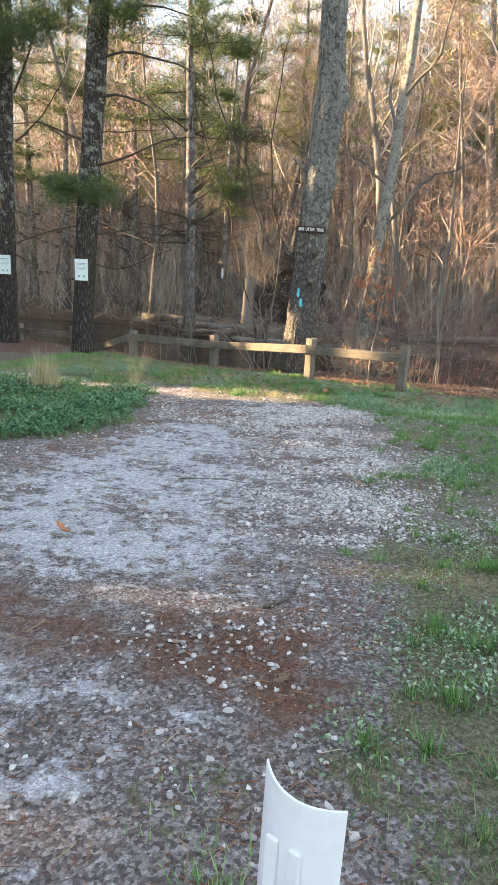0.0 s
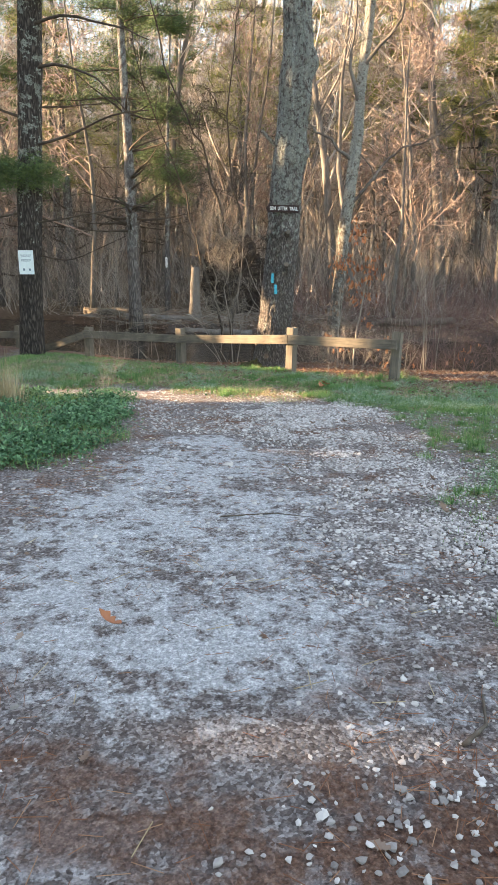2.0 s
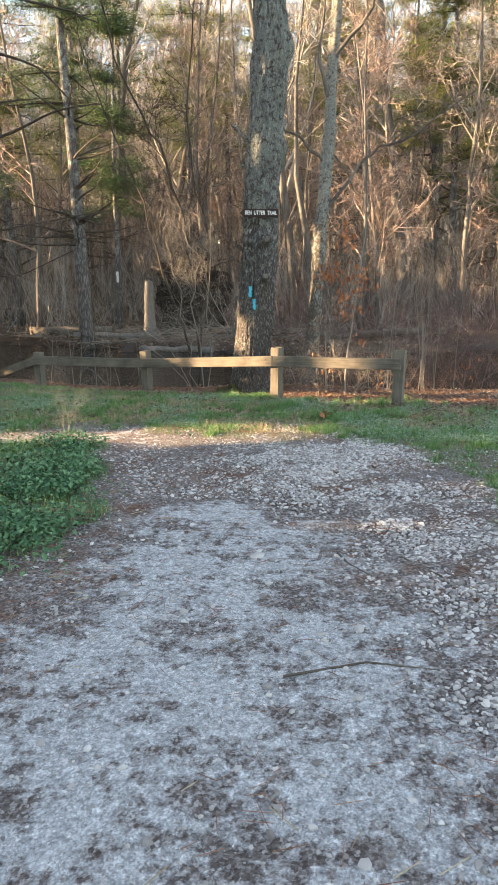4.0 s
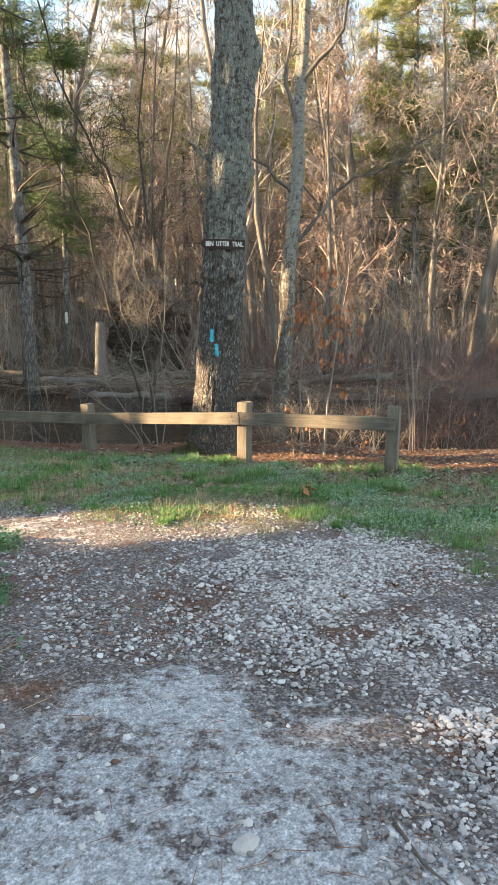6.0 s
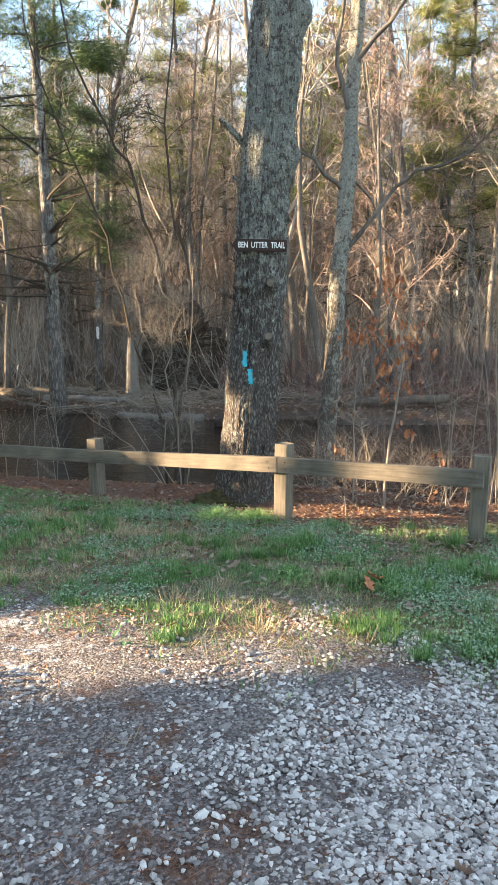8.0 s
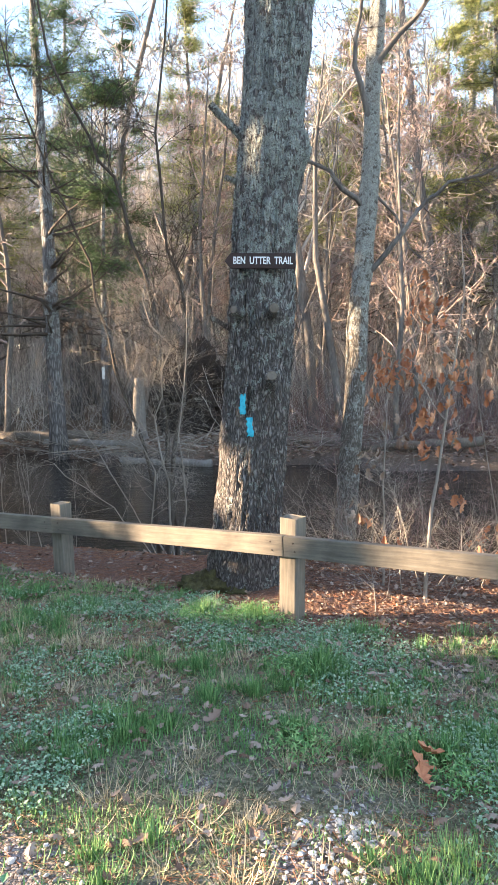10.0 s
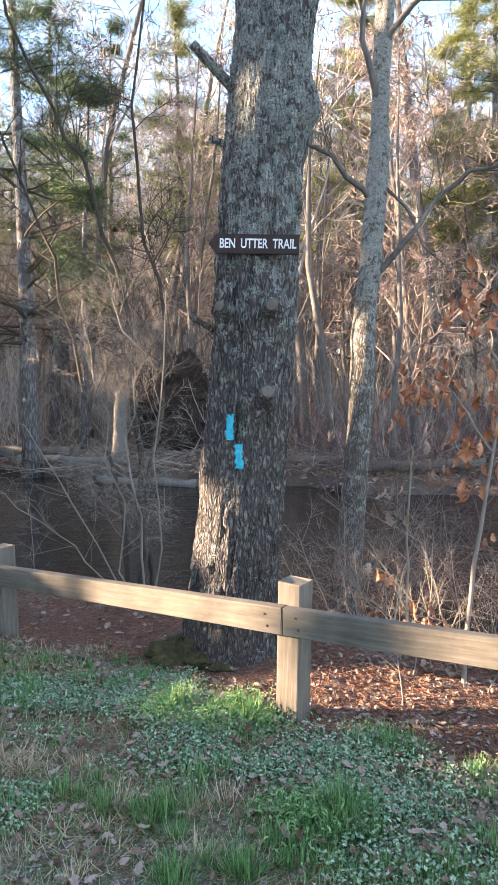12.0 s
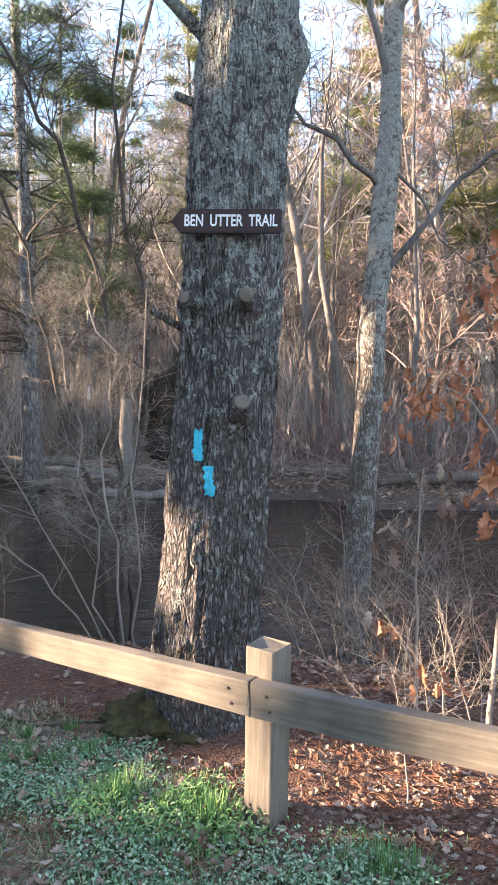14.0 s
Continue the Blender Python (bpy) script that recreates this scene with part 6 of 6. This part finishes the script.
rock("large flat pale stone in the gravel", 0.06, -6.08, 0.04, 0.028, 0.016, 1)
rock("pale cobble in the gravel", 0.5, -6.85, 0.026, 0.02, 0.014, 2)
rock("pale cobble in the gravel", -0.35, -7.0, 0.024, 0.019, 0.013, 3)
rock("small pale cobble in the gravel", -0.24, -5.3, 0.024, 0.018, 0.012, 4)
rock("small pale cobble in the gravel", 1.25, -9.75, 0.018, 0.015, 0.011, 5)
rock("small pale cobble in the gravel", 1.15, -9.6, 0.017, 0.013, 0.01, 6)
rock("pale cobble at the gravel edge", 0.15, -4.6, 0.024, 0.018, 0.012, 7)


# fallen pine needles as thin sticks
def strewn(name, label, weight, n, box, seed, length, w, mat, cat):
    p, r2 = where(weight, n, box, seed)
    stick = [(-0.5, -0.5, 0), (0.5, -0.5, 0), (0.5, 0.5, 0.03), (-0.5, 0.5, 0.03), (0, -0.5, 0.8), (0, 0.5, 0.8)]
    stick_f = [(0, 4, 5, 3), (4, 1, 2, 5)]
    ln = r2.uniform(0.5, 1.3, n) * length
    me = scatter(name, stick, stick_f, lifted(p, 0.003), r2.uniform(0, 6.28, n), r2.uniform(-0.15, 0.15, n), np.stack([np.full(n, w), ln, np.full(n, w)], -1), mat)
    tagged(new(name, me), label, cat, kind="stuff")


strewn("pine_needles", "red-brown fallen pine needles under the fence and oak", lambda x, y: land_zones(x, y)[2], 14000, (-4.6, 3.2, -1.0, 3.4), 70, 0.09, 0.0022, M_PINENEEDLE_DRY, "needles")
strewn("pine_needles", "red-brown fallen pine needles drifted on the gravel", lambda x, y: np.clip(land_zones(x, y)[2] * patchy(x, y, 2.5), 0, 1), 7000, (-2.4, 2.4, -11.2, -2.2), 71, 0.07, 0.002, M_PINENEEDLE_DRY, "needles")
strewn("pine_needles", "brown needles and thatch between the grass", lambda x, y: np.clip(land_zones(x, y)[0] * (1.3 * patchy(x, y, 2.2, 7.0) - 0.2), 0, 1), 9000, (-3.6, 3.0, -3.0, 1.2), 73, 0.08, 0.002, M_PINENEEDLE_DRY, "needles")
strewn("dry_stalks", "bleached straw bits on the gravel", lambda x, y: 0.4 + 0 * x, 220, (-2.2, 2.6, -11.2, -1.0), 72, 0.1, 0.003, M_STRAW, "straw")


def fallen_leaves(name, label, weight, n, box, seed, lo, hi, mat, dz=0.006):
    p, r2 = where(weight, n, box, seed)
    s = r2.uniform(lo, hi, n)
    me = scatter(name, LEAF_V, LEAF_F, lifted(p, dz), r2.uniform(0, 6.28, n), r2.uniform(-0.35, 0.35, n) + math.pi * (r2.uniform(0, 1, n) > 0.6), np.stack([s, s, s * r2.uniform(0.3, 1.6, n)], -1), mat)
    tagged(new(name, me), label, "leaves", kind="stuff")


right_bank = lambda x, y: step(-0.2, 0.3, x) * step(-0.7, -0.1, y - fence_y(x)) * step(near_y(x), near_y(x) - 0.5, y)
fallen_leaves("leaf_litter", "brown dead oak leaves drifted behind the fence", right_bank, 7000, (-0.3, 4.2, -2.0, 3.4), 80, 0.025, 0.06, M_LEAF, 0.012)
fallen_leaves("leaf_litter", "brown dead leaves scattered through the grass", lambda x, y: np.clip(land_zones(x, y)[0] * (0.25 + 0.75 * step(-1.5, 0.2, y - fence_y(x))), 0, 1), 2600, (-3.4, 3.2, -2.6, 1.5), 81, 0.025, 0.062, M_LEAF, 0.034)
fallen_leaves("leaf_litter", "brown dead leaves on the near bank", lambda x, y: step(0.1, 0.5, y - fence_y(x)) * step(near_y(x), near_y(x) - 0.4, y), 500, (-4.5, 0.2, 0.3, 3.6), 82, 0.04, 0.08, M_LEAF, 0.01)
fallen_leaves("leaf_litter", "few dead leaves on the gravel", lambda x, y: 0.3 + 0 * x, 60, (-2.0, 2.2, -10.8, -2.6), 83, 0.03, 0.06, M_LEAF, 0.006)
fallen_leaves("leaf_litter", "leaf litter on the far bank", lambda x, y: (y > far_y(x)) * 1.0, 5000, (-10, 6, 10.5, 18), 84, 0.08, 0.16, M_LEAF, 0.01)


def lone_leaf(label, x, y, size, rz, mat, dz=0.02, tilt=0.3):
    me = to_mesh("fallen_leaf", [(a, b, c) for a, b, c in LEAF_V], LEAF_F, mat)
    tagged(placed(new("fallen_leaf", me), Matrix.Translation((x, y, gz(x, y) + dz)) @ pose(0, 0, 0, math.degrees(tilt), 8, rz) @ Matrix.Scale(size, 4)), label, "leaf", "large curled leaves on the verge")


lone_leaf("large curled orange-brown leaf in the grass", 0.66, -1.98, 0.11, 60, M_ORANGE, 0.05)
lone_leaf("large curled orange-brown leaf in the grass", 0.72, -1.86, 0.12, 100, M_ORANGE, 0.06)
lone_leaf("large curled orange-brown leaf in the grass", 0.62, -2.08, 0.1, 20, M_ORANGE, 0.05)
lone_leaf("pale oak leaf lying on the grass", -0.3, -1.6, 0.1, -60, M_LEAF, 0.03)
lone_leaf("dry brown leaf on the pale gravel", 0.05, -8.5, 0.1, 80, M_ORANGE, 0.01)
lone_leaf("dark curled leaf on the gravel", 1.46, -7.0, 0.09, 30, M_LEAF, 0.012)


def stick(label, pts, r):
    g = Geo()
    p = [Vector((x, y, gz(x, y) + r * 0.8)) for x, y in pts]
    g.tube(p, taper(r, r * 0.5, len(p) - 1), 6)
    tagged(new("stick", g.mesh("stick", M_LOG)), label, "stick", "fallen sticks")


stick("short grey fallen stick in the grass", [(-0.2, -0.52), (-0.17, -0.6), (-0.14, -0.7)], 0.016)
stick("thin fallen stick on the gravel", [(0.48, -6.0), (0.52, -6.15), (0.62, -6.32)], 0.006)
stick("thin fallen stick on the gravel", [(0.8, -6.05), (0.88, -6.2), (0.95, -6.3)], 0.007)
stick("pale twig on the gravel", [(-0.15, -3.9), (0.1, -4.05), (0.3, -4.2)], 0.004)
stick("dead twig behind the fence", [(-1.5, 0.9), (-1.2, 0.82), (-0.9, 0.9), (-0.75, 0.95)], 0.012)
stick("dark twig on the gravel", [(0.2, -7.2), (0.5, -7.1), (0.75, -7.15)], 0.005)
stick("twig lying on the gravel edge", [(1.2, -9.0), (1.28, -8.9), (1.3, -8.75)], 0.008)

# ---------------------------------------------------------------- white marker post
mk = thing("marker_post", "white curved plastic marker post at the lot's edge", "marker post", at=Matrix.Translation((1.577, -10.8, gz(1.577, -10.8) - 0.035)) @ pose(0, 0, 0, 0, 1.5, -24))


def curved_strip(name, w, z0, z1, bow, thick, top, mat, dy=0.0, n=16):
    """An upright strip, bowed in plan, with a top edge that dips to one side."""
    v, f = [], []
    for side in (0, 1):
        for i in range(n + 1):
            u = i / n * 2 - 1
            x = u * w / 2
            y = bow * u * u + dy + side * thick
            v.append((x, y, z0))
            v.append((x, y, z1 + top(u)))
    k = 2 * (n + 1)
    for i in range(n):
        a = 2 * i
        f.append((a, a + 2, a + 3, a + 1))
        f.append((k + a, k + a + 1, k + a + 3, k + a + 2))
        f.append((a + 1, a + 3, k + a + 3, k + a + 1))
        f.append((a, k + a, k + a + 2, a + 2))
    f.append((0, 1, k + 1, k))
    f.append((2 * n, k + 2 * n, k + 2 * n + 1, 2 * n + 1))
    return to_mesh(name, v, f, mat, False)


topf = lambda u: 0.004 * (-u)
part("strip", curved_strip("strip", 0.119, -0.2, 0.66, 0.03, 0.004, topf, M_PLASTIC), mk)
for dx in (-0.022, 0.012):
    part("rib", block("rib", (0.018, 0.008, 0.74), M_PLASTIC, 0.003), mk, "moulded stiffening rib", Matrix.Translation((dx, -0.001, 0.22)))
